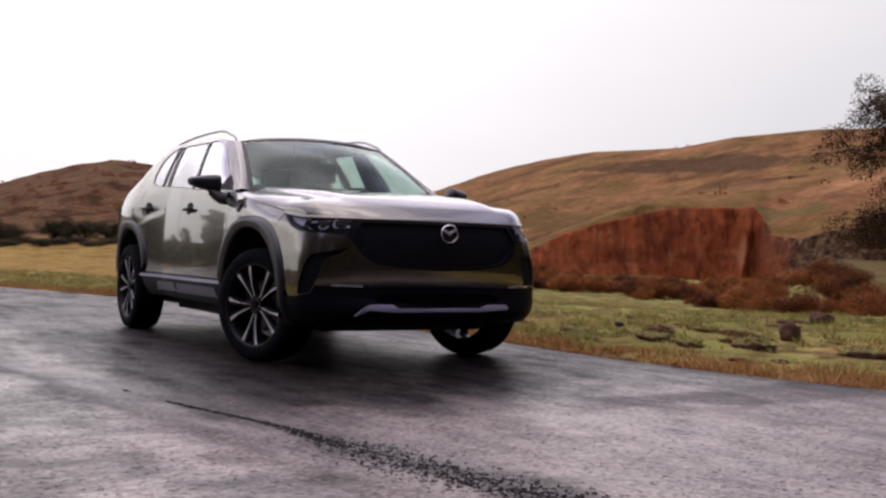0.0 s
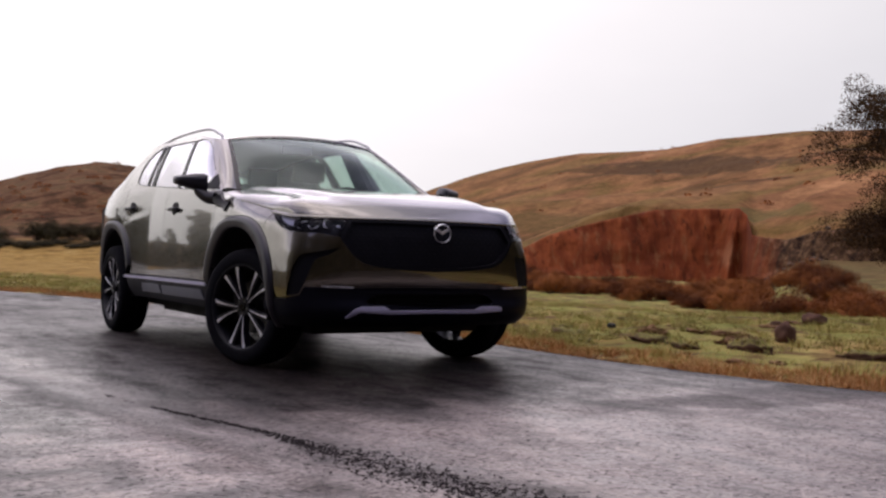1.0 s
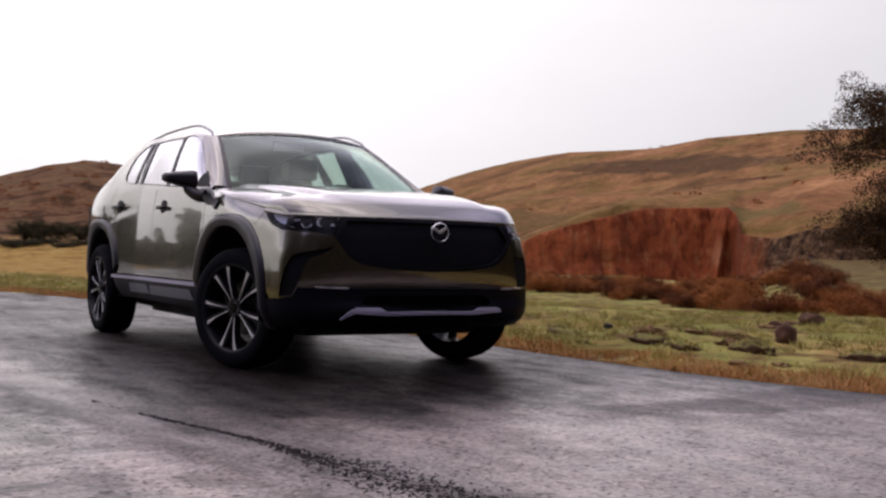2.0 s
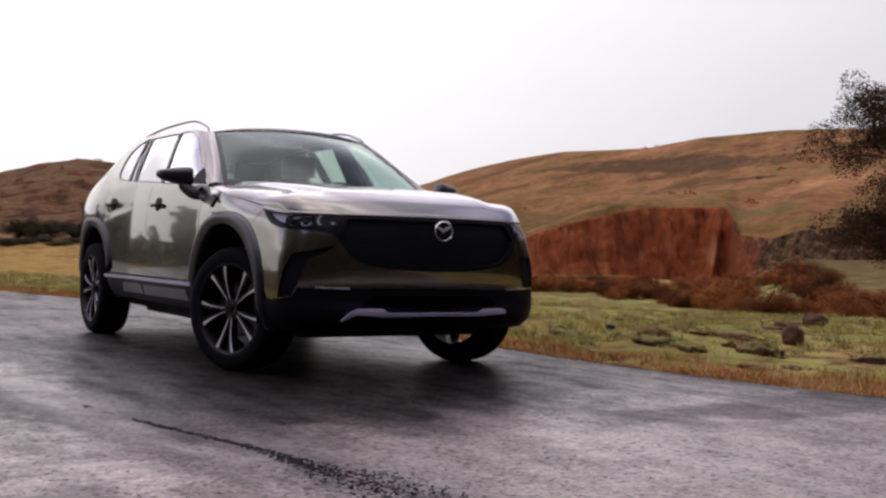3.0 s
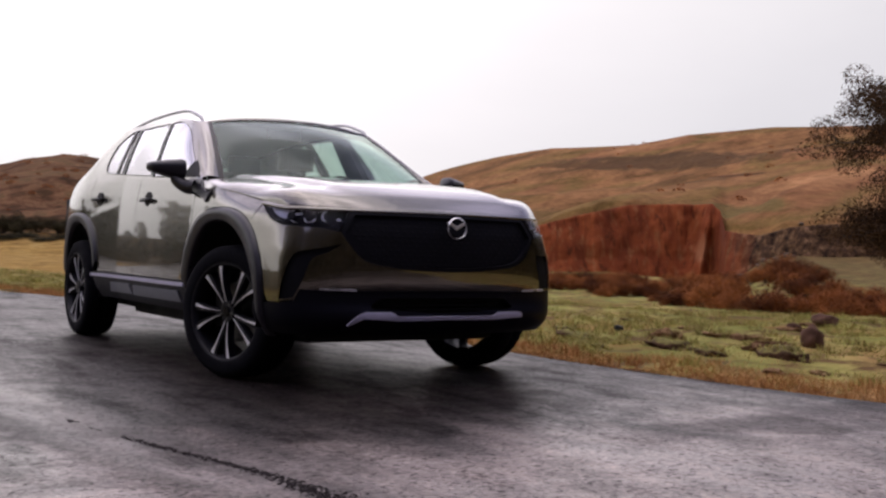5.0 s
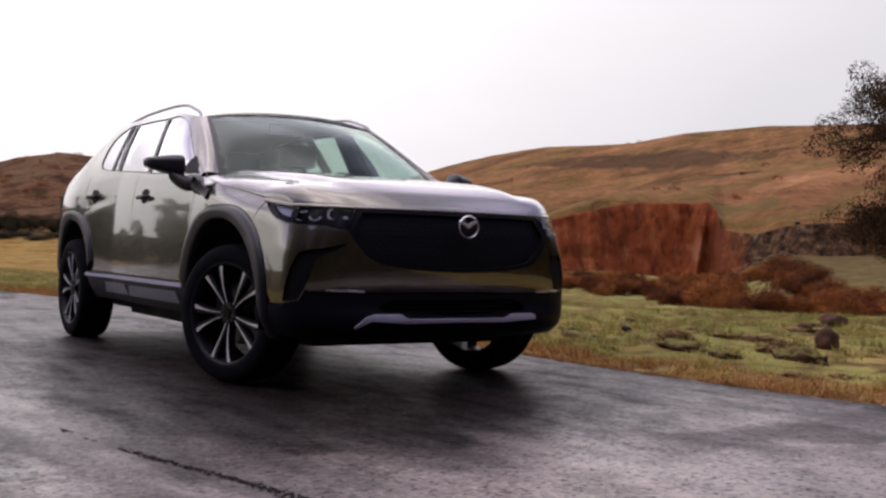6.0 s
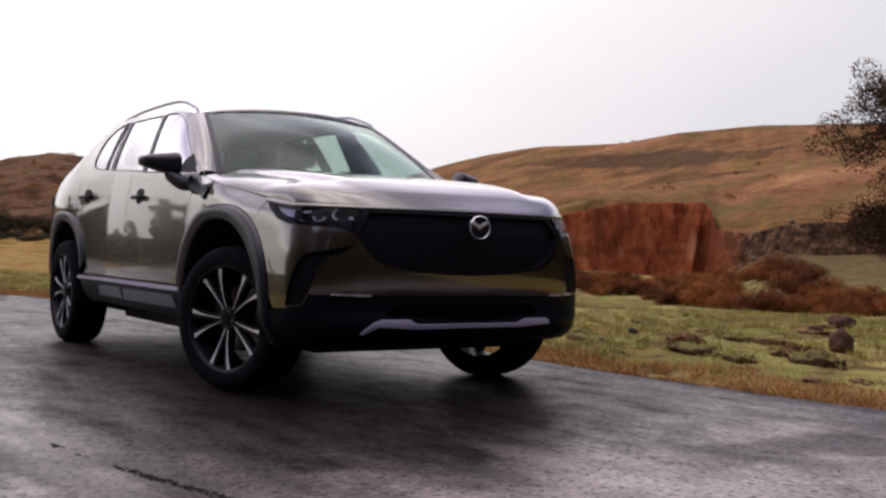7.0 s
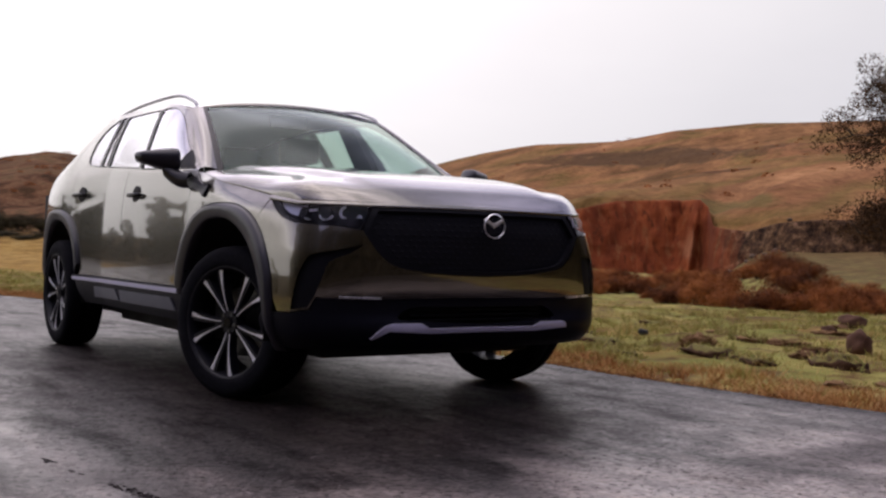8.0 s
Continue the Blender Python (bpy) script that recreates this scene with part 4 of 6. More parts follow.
def panel(name, outer, material, parent, holes=(), off=0.0, depth=0.014, gap=0.03, label="", fn=None, nfn=None):
    """A body panel: a shape in (u, z) laid on the body, with its edges turned in."""
    from_fn, from_n = fn or surf, nfn or surf_normal
    loops = [resample(p, gap * 0.7) for p in (outer, *holes)]
    allp, edges = [], []
    for lp in loops:
        k = len(allp)
        allp += lp
        edges += [(k + i, k + (i + 1) % len(lp)) for i in range(len(lp))]
    o = np.array(loops[0])
    gu, gz = np.meshgrid(np.arange(o[:, 0].min(), o[:, 0].max(), gap), np.arange(o[:, 1].min(), o[:, 1].max(), gap * 0.8), indexing="ij")
    gu, gz = gu.ravel(), gz.ravel()
    ok = inside(gu, gz, loops[0])
    edge_pts = np.array(allp)
    if ok.any():
        ok &= (np.hypot(gu[:, None] - edge_pts[None, :, 0], gz[:, None] - edge_pts[None, :, 1]).min(1) > gap * 0.4)
    allp = allp + list(zip(gu[ok], gz[ok]))
    vs, es, fs, *_ = geometry.delaunay_2d_cdt([Vector(p) for p in allp], edges, [], 0, 1e-6)
    v = np.array([tuple(p) for p in vs])
    f = np.array([t for t in fs if len(t) == 3])
    c = v[f].mean(1)
    keep = inside(c[:, 0], c[:, 1], loops[0])
    for h in loops[1:]:
        keep &= ~inside(c[:, 0], c[:, 1], h)
    f = f[keep]
    pos, nor = from_fn(v[:, 0], v[:, 1], off), from_n(v[:, 0], v[:, 1])
    # outward winding
    fn_ = np.cross(pos[f[:, 1]] - pos[f[:, 0]], pos[f[:, 2]] - pos[f[:, 0]])
    flip = (fn_ * nor[f[:, 0]]).sum(1) < 0
    f[flip] = f[flip][:, ::-1]
    count = {}
    for t in f:
        for a, b in ((t[0], t[1]), (t[1], t[2]), (t[2], t[0])):
            count[(a, b)] = 1
    rim = [(a, b) for a, b in count if (b, a) not in count]
    ids = sorted({a for e in rim for a in e})
    n0 = len(pos)
    at1 = {a: n0 + i for i, a in enumerate(ids)}
    at2 = {a: n0 + len(ids) + i for i, a in enumerate(ids)}
    lip = pos[ids] - nor[ids] * depth
    allv = np.vstack([pos, pos[ids], lip])
    faces = [tuple(int(k) for k in t) for t in f] + [(at1[b], at1[a], at2[a], at2[b]) for a, b in rim]
    me = bpy.data.meshes.new(name)
    me.from_pydata([tuple(p) for p in allv], [], faces)
    me.materials.append(material)
    for p in me.polygons:
        p.use_smooth = p.index < len(f)
    me.update()
    custom = np.array([l.vector[:] for l in me.corner_normals])
    first = np.array([l.vertex_index for l in me.loops][:3 * len(f)])
    custom[:3 * len(f)] = nor[first]
    me.normals_split_custom_set([tuple(x) for x in custom])
    ob = new(name, me)
    ob.parent = parent
    return tagged(ob, label)


def mirrored(half):
    """A closed shape over the middle from its half, given from the middle's top or bottom to the other."""
    return list(half) + [(-u, z) for u, z in reversed(half) if abs(u) > 1e-6]


def side(points, s):
    return [(s * uy(y), z) for y, z in points]


def curved(points, n=6):
    return [tuple(p) for p in smooth_line(points, n)]


def ring_arc(cy, cz, r, a0, a1, n=40):
    """Points (y, z) on a squared-off circle; 0 degrees points to the nose, 90 up."""
    e = 2 / (2.6 if r > 0.5 else 2.15)
    q = lambda v: math.copysign(abs(v) ** e, v)
    return [(cy - r * q(math.cos(radians(a))), cz + r * q(math.sin(radians(a)))) for a in np.linspace(a0, a1, n)]


def sheet(name, pts, material, parent, label="", thick=0.0, flip=False):
    """A smooth part from a grid of points."""
    pts = np.asarray(pts)
    if flip:
        pts = pts[:, ::-1]
    ob = grid_object(name, pts, pts.shape[0], pts.shape[1], material)
    ob.parent = parent
    if thick:
        mod = ob.modifiers.new("thickness", "SOLIDIFY")
        mod.thickness, mod.offset = thick, -1
    return tagged(ob, label)


car = tagged(new("car"), "olive-grey metallic crossover car with black cladding parked on wet asphalt", "car")

FRONT_ARCH, REAR_ARCH = (-0.03, 0.372), (2.835, 0.378)
R_OUT, R_IN = 0.552, 0.478
lamp_half = [(1.150, 0.936), (1.125, 0.915), (1.085, 0.885), (1.035, 0.855), (0.956, 0.832), (0.824, 0.823), (0.707, 0.818), (0.612, 0.803), (0.575, 0.86), (0.552, 0.905), (0.712, 0.914), (0.931, 0.924), (1.06, 0.933)]
grille_half = [(0, 0.905), (0.30, 0.905), (0.545, 0.902), (0.570, 0.86), (0.600, 0.802), (0.575, 0.762), (0.547, 0.725), (0.515, 0.69), (0.483, 0.665), (0.450, 0.650), (0.405, 0.639), (0.30, 0.626), (0.181, 0.616), (0, 0.611)]
vent = [(0.598, 0.738), (0.707, 0.715), (0.805, 0.699), (0.838, 0.686), (0.858, 0.66), (0.880, 0.615), (0.907, 0.525), (0.921, 0.456), (0.835, 0.470), (0.803, 0.522), (0.780, 0.574), (0.757, 0.642), (0.742, 0.664), (0.720, 0.678), (0.659, 0.699)]

vent_far = [(0.622, 0.708), (0.735, 0.698), (0.790, 0.672), (0.808, 0.60), (0.806, 0.520), (0.660, 0.522), (0.640, 0.585), (0.626, 0.655)]

# front bumper, painted
arch_front = [(uy(y), z) for y, z in ring_arc(*FRONT_ARCH, R_OUT, 10, 54, 14)]
bumper_half = [(0, 0.607)] + [(u, z - 0.004) for u, z in reversed(grille_half[4:-1])] + [(u, z - 0.004) for u, z in reversed(lamp_half[1:8])] + [(1.150, 0.930)] + arch_front[::-1] + [(1.0, 0.446), (0.925, 0.446), (0.83, 0.460), (0.80, 0.513), (0.45, 0.510), (0, 0.513)]
panel("front_bumper", mirrored(bumper_half), M_PAINT, car, [vent_far, [(-u, z) for u, z in vent]], gap=0.022)
for s in (-1, 1):
    panel("bumper_vent", [(s * u, z) for u, z in ([(0.57, 0.76), (0.85, 0.72), (0.96, 0.44), (0.81, 0.44), (0.76, 0.60), (0.70, 0.66), (0.57, 0.69)] if s < 0 else [(0.602, 0.725), (0.81, 0.715), (0.83, 0.62), (0.83, 0.515), (0.64, 0.515), (0.61, 0.60)])], M_GRILLE, car, off=-0.014, label="black air vent in the bumper")
grille = panel("grille", mirrored([(u * 1.02, z) for u, z in grille_half]), M_GRILLE, car, off=-0.028, label="black honeycomb grille")
# grille frame
gf = [(u, z) for u, z in grille_half[1:-1]]
gi = [(u * 0.955, 0.755 + (z - 0.755) * 0.90) for u, z in gf]
frame_outer = mirrored([(0, 0.905)] + gf + [(0, 0.611)])
frame_inner = mirrored([(0, 0.888)] + gi + [(0, 0.628)])
panel("grille_frame", frame_outer, M_GRILLE, grille, [frame_inner], off=-0.004, depth=0.024, gap=0.024)
# honeycomb studs
bm = bmesh.new()
gin = np.array(frame_inner)
for r, z in enumerate(np.arange(0.640, 0.885, 0.024)):
    for u in np.arange(-0.56, 0.56, 0.042):
        uu = u + (0.021 if r % 2 else 0)
        if inside(np.array([uu - 0.02, uu + 0.02]), np.array([z, z]), frame_inner).all():
            c = [surf(uu + du, z + dz, o) for du, dz, o in ((-0.015, 0, -0.0275), (0, -0.007, -0.0275), (0.015, 0, -0.0275), (0, 0.007, -0.0275), (0, 0.001, -0.0245))]
            vv = [bm.verts.new(p) for p in c]
            for a in range(4):
                bm.faces.new((vv[a], vv[(a + 1) % 4], vv[4]))
part("grille_mesh", bm, M_GRILLE, grille)

# round badge on the grille, a plain ring with a winged bar
bm = bmesh.new()
ring = 40
for i in range(ring):
    a0, a1 = 2 * math.pi * i / ring, 2 * math.pi * (i + 1) / ring
    q = []
    for a in (a0, a1):
        for rr, yy in ((1.0, -0.951), (0.93, -0.958), (0.885, -0.951)):
            q.append((0.036 + rr * 0.060 * math.cos(a), yy, 0.836 + rr * 0.057 * math.sin(a)))
    vv = [bm.verts.new(p) for p in q]
    bm.faces.new((vv[0], vv[3], vv[4], vv[1])), bm.faces.new((vv[1], vv[4], vv[5], vv[2]))
for s in (-1, 1):
    w = [(0, 0.845), (s * 0.022, 0.858), (s * 0.050, 0.870), (s * 0.055, 0.859), (s * 0.026, 0.844), (0, 0.827)]
    a = [bm.verts.new((x + 0.036, -0.951, z)) for x, z in w]
    b = [bm.verts.new((x + 0.036, -0.940, z)) for x, z in w]
    bm.faces.new(a)
    for i in range(6):
        bm.faces.new((a[i], a[(i + 1) % 6], b[(i + 1) % 6], b[i]))
badge = part("badge", bm, M_BADGE, grille, "round chrome badge")

# lower black bumper with a centre intake
intake = mirrored([(0, 0.474), (0.35, 0.474), (0.40, 0.462), (0.44, 0.430), (0.425, 0.418), (0.34, 0.412), (0, 0.396)])
lower_half = [(0, 0.508), (0.45, 0.505), (0.795, 0.508), (0.825, 0.455), (0.925, 0.440), (1.0, 0.440), (1.12, 0.440), (1.145, 0.40), (1.155, 0.31), (1.10, 0.295), (0.965, 0.283), (0.69, 0.287), (0.41, 0.283), (0, 0.280)]
lower = panel("lower_bumper", mirrored(lower_half), M_CLAD_SHADED, car, [intake], off=0.002, depth=0.03, gap=0.024, label="black plastic lower bumper")
panel("intake", mirrored([(0, 0.49), (0.46, 0.49), (0.48, 0.40), (0, 0.385)]), M_DARK, lower, off=-0.07)
bm = bmesh.new()
for z in (0.415, 0.437, 0.458):
    box(bm, -0.36, 0.36, -0.885, -0.872, z - 0.004, z + 0.004)
part("intake_slat", bm, M_GRILLE, lower)
skid = [(0, 0.382), (0.285, 0.380), (0.33, 0.403), (0.468, 0.403), (0.495, 0.392), (0.500, 0.372), (0.29, 0.360), (0, 0.362), (-0.29, 0.358), (-0.478, 0.370), (-0.552, 0.332), (-0.562, 0.336), (-0.50, 0.394), (-0.468, 0.405), (-0.33, 0.405), (-0.285, 0.380)]
panel("skid_trim", skid, M_SILVER, lower, off=0.014, depth=0.016, gap=0.02, label="silver skid trim")
for s in (-1, 1):
    panel("trim_strip", [(s * u, z) for u, z in [(0.515, 0.506), (0.70, 0.511), (0.70, 0.519), (0.515, 0.514)]], M_BADGE, lower, off=0.006, depth=0.006, gap=0.02, label="thin chrome strip")

# headlights
for s in (-1, 1):
    lamp = panel("headlight", [(s * u, z) for u, z in lamp_half], M_GRILLE, car, off=-0.045, depth=0.005, gap=0.024, label="dark slim headlight")
    wall = [[surf(s * u, z, o) for o in (0.0, -0.045)] for u, z in resample(lamp_half + [lamp_half[0]], 0.03)]
    sheet("housing", wall, M_GRILLE, lamp)
    for uu, zz, ru, rz, a0, a1 in ((0.890, 0.877, 0.060, 0.037, -92, 68), (0.785, 0.870, 0.045, 0.030, 205, 335), (0.672, 0.871, 0.029, 0.025, -80, 80), (0.604, 0.855, 0.006, 0.006, 0, 350)):
        t = []
        for a in np.linspace(radians(a0), radians(a1), 22):
            c = (uu + (-1) * ru * math.cos(a) * -1, zz + rz * math.sin(a))
            t.append([surf(s * (c[0] + e * 0.008), c[1] + f * 0.008, o) for e, f, o in ((-1, 0, -0.040), (-0.6, 0.6, -0.030), (0.6, 0.6, -0.030), (1, 0, -0.040))])
        sheet("light_guide", t, M_LAMP, lamp, "pale light guide")
    panel("reflector", [(s * u, z) for u, z in [(1.105, 0.918), (1.070, 0.892), (1.020, 0.868), (0.968, 0.858), (0.955, 0.905), (1.02, 0.916)]], M_CELL, lamp, off=-0.030, depth=0.004, gap=0.02, label="pale outer reflector cell")
    panel("light_blade", [(s * u, z) for u, z in [(0.935, 0.874), (0.845, 0.882), (0.845, 0.890), (0.935, 0.884)]], M_LAMP, lamp, off=-0.028, depth=0.004, gap=0.02, label="pale light guide")
    for uu in (0.78, 0.93):
        bm = bmesh.new()
        p, q = surf(s * uu, 0.872, -0.034), surf_normal(np.array([s * uu]), np.array([0.872]))[0]
        bmesh.ops.create_cone(bm, cap_ends=True, segments=20, radius1=0.030, radius2=0.022, depth=0.022, matrix=Matrix.Translation(p) @ Vector(q).to_track_quat("Z", "Y").to_matrix().to_4x4())
        part("projector", bm, M_GRILLE, lamp, smooth=False)
    ln = panel("lens", [(s * u, z) for u, z in lamp_half], M_LENS, lamp, off=-0.002, depth=0.001, gap=0.014, label="clear lens")
    ln.visible_shadow = False

# hood, between the two edges of the lower body
ZC = lambda y: np.interp(y, [-0.885, -0.86, -0.83, -0.75, -0.60, -0.45, -0.30, 0.0, 0.30, 0.45], [0.923, 0.952, 0.970, 1.006, 1.052, 1.076, 1.096, 1.122, 1.138, 1.142])
UC = uy(-0.45)
aa = np.linspace(-1, 1, 91)
front = surf(aa * UC, z_belt(aa * UC) - 0.002)
su = np.linspace(UC, uy(0.34), 60)
sidep = surf(su, z_belt(su) - 0.002)
rows = []
fall = 1 - np.abs(aa) ** 3.6
for t, (x, y, z) in zip(np.linspace(0, 1, 60) ** 1.35, sidep[(np.linspace(0, 1, 60) ** 1.35 * 59).astype(int)]):
    k = t * 59
    i = min(int(k), 58)
    x, y, z = sidep[i] + (sidep[i + 1] - sidep[i]) * (k - i)
    px_ = front[:, 0] / front[-1, 0] * x
    py_ = y + (front[:, 1] - front[-1, 1]) * (1 - t) ** 1.2
    ze = z + (front[:, 2] - front[-1, 2]) * (1 - t)
    zc = np.maximum(ZC(py_), ze)
    grow = 1 - math.exp(-t / 0.05)
    xb = np.interp(py_, [-0.9, 0.3], [0.47, 0.66])
    rise = step(xb + 0.06, xb - 0.04, np.abs(px_))
    rows.append(np.stack([px_, py_, ze + (zc - ze) * fall * grow + 0.030 * float(step(0.03, 0.30, t)) * (rise - 1) * fall], -1))
hood = sheet("hood", rows, M_PAINT, car, "", 0.012, True)
# leading edge of the hood turned down over grille and lamps
lip = []
for u in np.linspace(-uy(-0.44), uy(-0.44), 120):
    z = float(z_belt(u))
    lip.append([surf(u, z - 0.001, 0.001), surf(u, z - 0.010, 0.003), surf(u, z - 0.020, 0.001), surf(u, z - 0.022, -0.02)])
sheet("hood_edge", lip, M_PAINT, hood)

# fenders, doors, rear quarters
BELT = lambda y: float(z_belt(uy(y)))
for s in (-1, 1):
    fy = [(-0.452, 0.93)] + [(y, BELT(y) - 0.003) for y in np.linspace(-0.44, 0.40, 16)]
    cut = [p for p in ring_arc(*FRONT_ARCH, R_OUT, 54, 166, 34)]
    panel("fender", side(fy + [(0.405, BELT(0.40)), (0.405, 0.58), (0.51, 0.50)] + cut[::-1], s), M_PAINT, car, gap=0.028)
    door = panel("front_door", side([(0.520, 0.503), (0.413, 0.585)] + [(y, BELT(y)) for y in np.linspace(0.413, 1.505, 12)] + [(1.505, 0.503)], s), M_PAINT, car, gap=0.03)
    rcut = ring_arc(*REAR_ARCH, R_OUT, 14, 58, 20)
    rdoor = panel("rear_door", side([(1.513, 0.503)] + [(1.513, BELT(1.513))] + [(y, BELT(y)) for y in np.linspace(1.6, 2.545, 10)] + rcut[::-1] + [(2.30, 0.503)], s), M_PAINT, car, gap=0.018)
    tail_top = [(y, BELT(y)) for y in np.linspace(2.553, 3.5, 12)]
    qcut = ring_arc(*REAR_ARCH, R_OUT, 58.6, 165, 34)
    quarter = side(tail_top, s) + [(s * u, float(z_belt(u))) for u in np.linspace(uy(3.6), PU[-1] - 0.002, 12)] + [(s * (PU[-1] - 0.002), 0.56), (s * uy(3.5), 0.56), (s * uy(3.40), 0.50)] + side(qcut[::-1], s)
    panel("rear_quarter", quarter, M_PAINT, car, gap=0.035)
    panel("rear_bumper", [(s * u, z) for u, z in [(PU[-1] - 0.002, 0.555), (uy(3.50), 0.555), (uy(3.40), 0.49), (uy(3.34), 0.30), (PU[-1] - 0.002, 0.30)]], M_CLAD, car, gap=0.04, off=0.006)
    tl = panel("tail_lamp", [(s * u, z) for u, z in [(uy(3.60), 0.98), (uy(3.60), 1.04), (PU[-1] - 0.5, 1.03), (PU[-1] - 0.5, 0.95)]], simple("red_lamp", (0.22, 0.01, 0.01), 0.15, coat=0.6), car, gap=0.04, off=0.008)
    # sill, its plates, and a pale strip that paints in its sky-lit ledge
    sill = panel("sill_cladding", side([(0.40, 0.497), (2.40, 0.497), (2.33, 0.38), (2.28, 0.322), (0.55, 0.322), (0.46, 0.38)], s), M_CLAD_SHADED, car, off=0.006, depth=0.05, gap=0.03, label="black plastic sill cladding")
    panel("sill_trim", side([(0.47, 0.468), (2.40, 0.466), (2.40, 0.486), (0.47, 0.490)], s), M_SILVER, sill, off=0.020, depth=0.016, gap=0.03, label="pale strip in place of the sill's sky-lit ledge")
    for y0, y1 in ((0.56, 1.505), (1.53, 2.03)):
        panel("sill_garnish", side([(y0, 0.372), (y1, 0.368), (y1 - 0.03, 0.434), (y0 + 0.03, 0.438)], s), M_SATIN, sill, off=0.014, depth=0.014, gap=0.03, label="grey metal sill plate")
    # wheel arch cladding
    for nm, (cy, cz), a0, a1 in (("front_arch_cladding", FRONT_ARCH, -7, 166), ("rear_arch_cladding", REAR_ARCH, 15, 172)):
        outer_, inner_ = ring_arc(cy, cz, R_OUT - 0.004, a0, a1, 46), ring_arc(cy, cz, R_IN, a0 - 4, a1 + 6, 46)
        mid = ring_arc(cy, cz, R_OUT - 0.012, a0, a1, 46)
        prof = []
        for (yo, zo), (ym, zm), (yi, zi) in zip(outer_, mid, inner_):
            row = []
            for k, o in ((0.0, -0.006), (0.03, 0.010), (0.12, 0.020), (0.45, 0.024), (0.72, 0.014), (0.90, 0.010), (1.0, 0.002), (1.0, -0.05)):
                yy, zz = yo + (yi - yo) * k, zo + (zi - zo) * k
                row.append(surf(s * uy(yy), zz, o))
            prof.append(row)
        sheet(nm, prof, M_CLAD, car, "black plastic wheel arch cladding")
    # door handles: cup a dark ellipsoid for its shade, bar black for its reflection
    for dr, yc, zc in ((door, 1.262, 0.986), (rdoor, 2.335, 1.012)):
        bm = bmesh.new()
        bmesh.ops.create_uvsphere(bm, u_segments=20, v_segments=12, radius=1, matrix=Matrix.Translation(surf(s * uy(yc), zc, -0.004)) @ Matrix.Diagonal((0.012, 0.080, 0.056, 1)))
        hd = part("handle_cup", bm, M_DARK, dr, "ellipsoid painted dark for the shade in the cup", smooth=True)
        t = []
        for k in np.linspace(-1, 1, 15):
            c, w = surf(s * uy(yc + 0.115 * k), zc + 0.002, 0.004 + 0.032 * (1 - k ** 4)), 0.014 * (1 - 0.5 * k ** 4)
            t.append([c + np.array((s * 0.007 * math.cos(a), 0, w * math.sin(a))) for a in np.linspace(0, 2 * math.pi, 11)])
        sheet("handle", t, M_GLOSS, dr, "pull handle blackened for its dark reflection")

# greenhouse: painted frame with window openings
W_FRONT = curved([(0.545, 1.115), (0.625, 1.189), (0.735, 1.250), (0.848, 1.312), (0.96, 1.378), (1.062, 1.434), (1.21, 1.491), (1.30, 1.512), (1.385, 1.521), (1.495, 1.518)], 4) + [(1.42, 1.40), (1.348, 1.287), (1.295, 1.145), (0.9, 1.128)]
W_REAR = [(1.352, 1.152), (1.390, 1.285), (1.465, 1.40), (1.540, 1.518), (1.85, 1.524), (2.10, 1.520), (2.090, 1.45), (1.990, 1.188), (1.7, 1.172)]
W_QUART = [(2.040, 1.192), (2.140, 1.45), (2.145, 1.520), (2.19, 1.522), (2.262, 1.512), (2.36, 1.476), (2.445, 1.425), (2.468, 1.36), (2.450, 1.275), (2.414, 1.236), (2.35, 1.214), (2.2, 1.200)]
for s in (-1, 1):
    top = [(y, float(ROOF_Z(y))) for y in np.linspace(0.44, 3.3, 44)]
    bot = [(y, BELT(y) - 0.006) for y in np.linspace(3.3, 0.44, 30)]
    fr = panel("side_frame", side(top + bot, s), M_PAINT, car, [side(w, s) for w in (W_FRONT, W_REAR, W_QUART)], gap=0.03, depth=0.03, off=-0.0012)
    for nm, w in (("front_window", W_FRONT), ("rear_window", W_REAR), ("quarter_window", W_QUART)):
        c = np.mean(w, axis=0)
        g = panel(nm, side([tuple(c + (np.array(p) - c) * 1.02) for p in w], s), M_SIDE, car, off=-0.005, depth=0.001, gap=0.03, label="clear side window reflecting the sky")
        g.visible_shadow = False
    panel("pillar_trim", side([(1.298, 1.150), (1.350, 1.287), (1.423, 1.400), (1.497, 1.516), (1.538, 1.516), (1.462, 1.400), (1.388, 1.285), (1.350, 1.156)], s), M_GLOSS, fr, off=0.003, depth=0.004, label="black door pillar trim")
    for y0, y1 in ((1.984, 2.094), (2.125, 2.195)):
        panel("window_bar", side([(y0, 1.19), (y1, 1.518), (y1 + 0.034, 1.518), (y0 + 0.042, 1.195)], s), M_GLOSS, fr, off=0.002, depth=0.006, label="black window bar")
    # dark seal line round the windows
    for w in (W_FRONT, W_REAR, W_QUART):
        c = np.mean(w, axis=0)
        panel("window_seal", side([tuple(c + (np.array(p) - c) * 1.022) for p in w], s), M_GLOSS, fr, [side([tuple(c + (np.array(p) - c) * 0.992) for p in w], s)], off=0.002, depth=0.006, gap=0.02)

# roof and windshield
yy = np.linspace(1.085, 3.3, 40)
edge = surf(np.array([uy(y) for y in yy]), ROOF_Z(yy))
RC = lambda y: np.interp(y, [1.10, 1.3, 1.6, 2.1, 2.6, 3.0, 3.5], [1.546, 1.568, 1.588, 1.592, 1.572, 1.530, 1.46])
rows = [np.stack([aa * x, y - 0.07 * (1 - aa ** 2) * float(step(1.5, 1.085, y)), z + (float(RC(y)) - z) * (1 - np.abs(aa) ** 2.6)], -1) for x, y, z in edge]
roof = sheet("roof", rows, M_PAINT, car, "", 0.02, True)
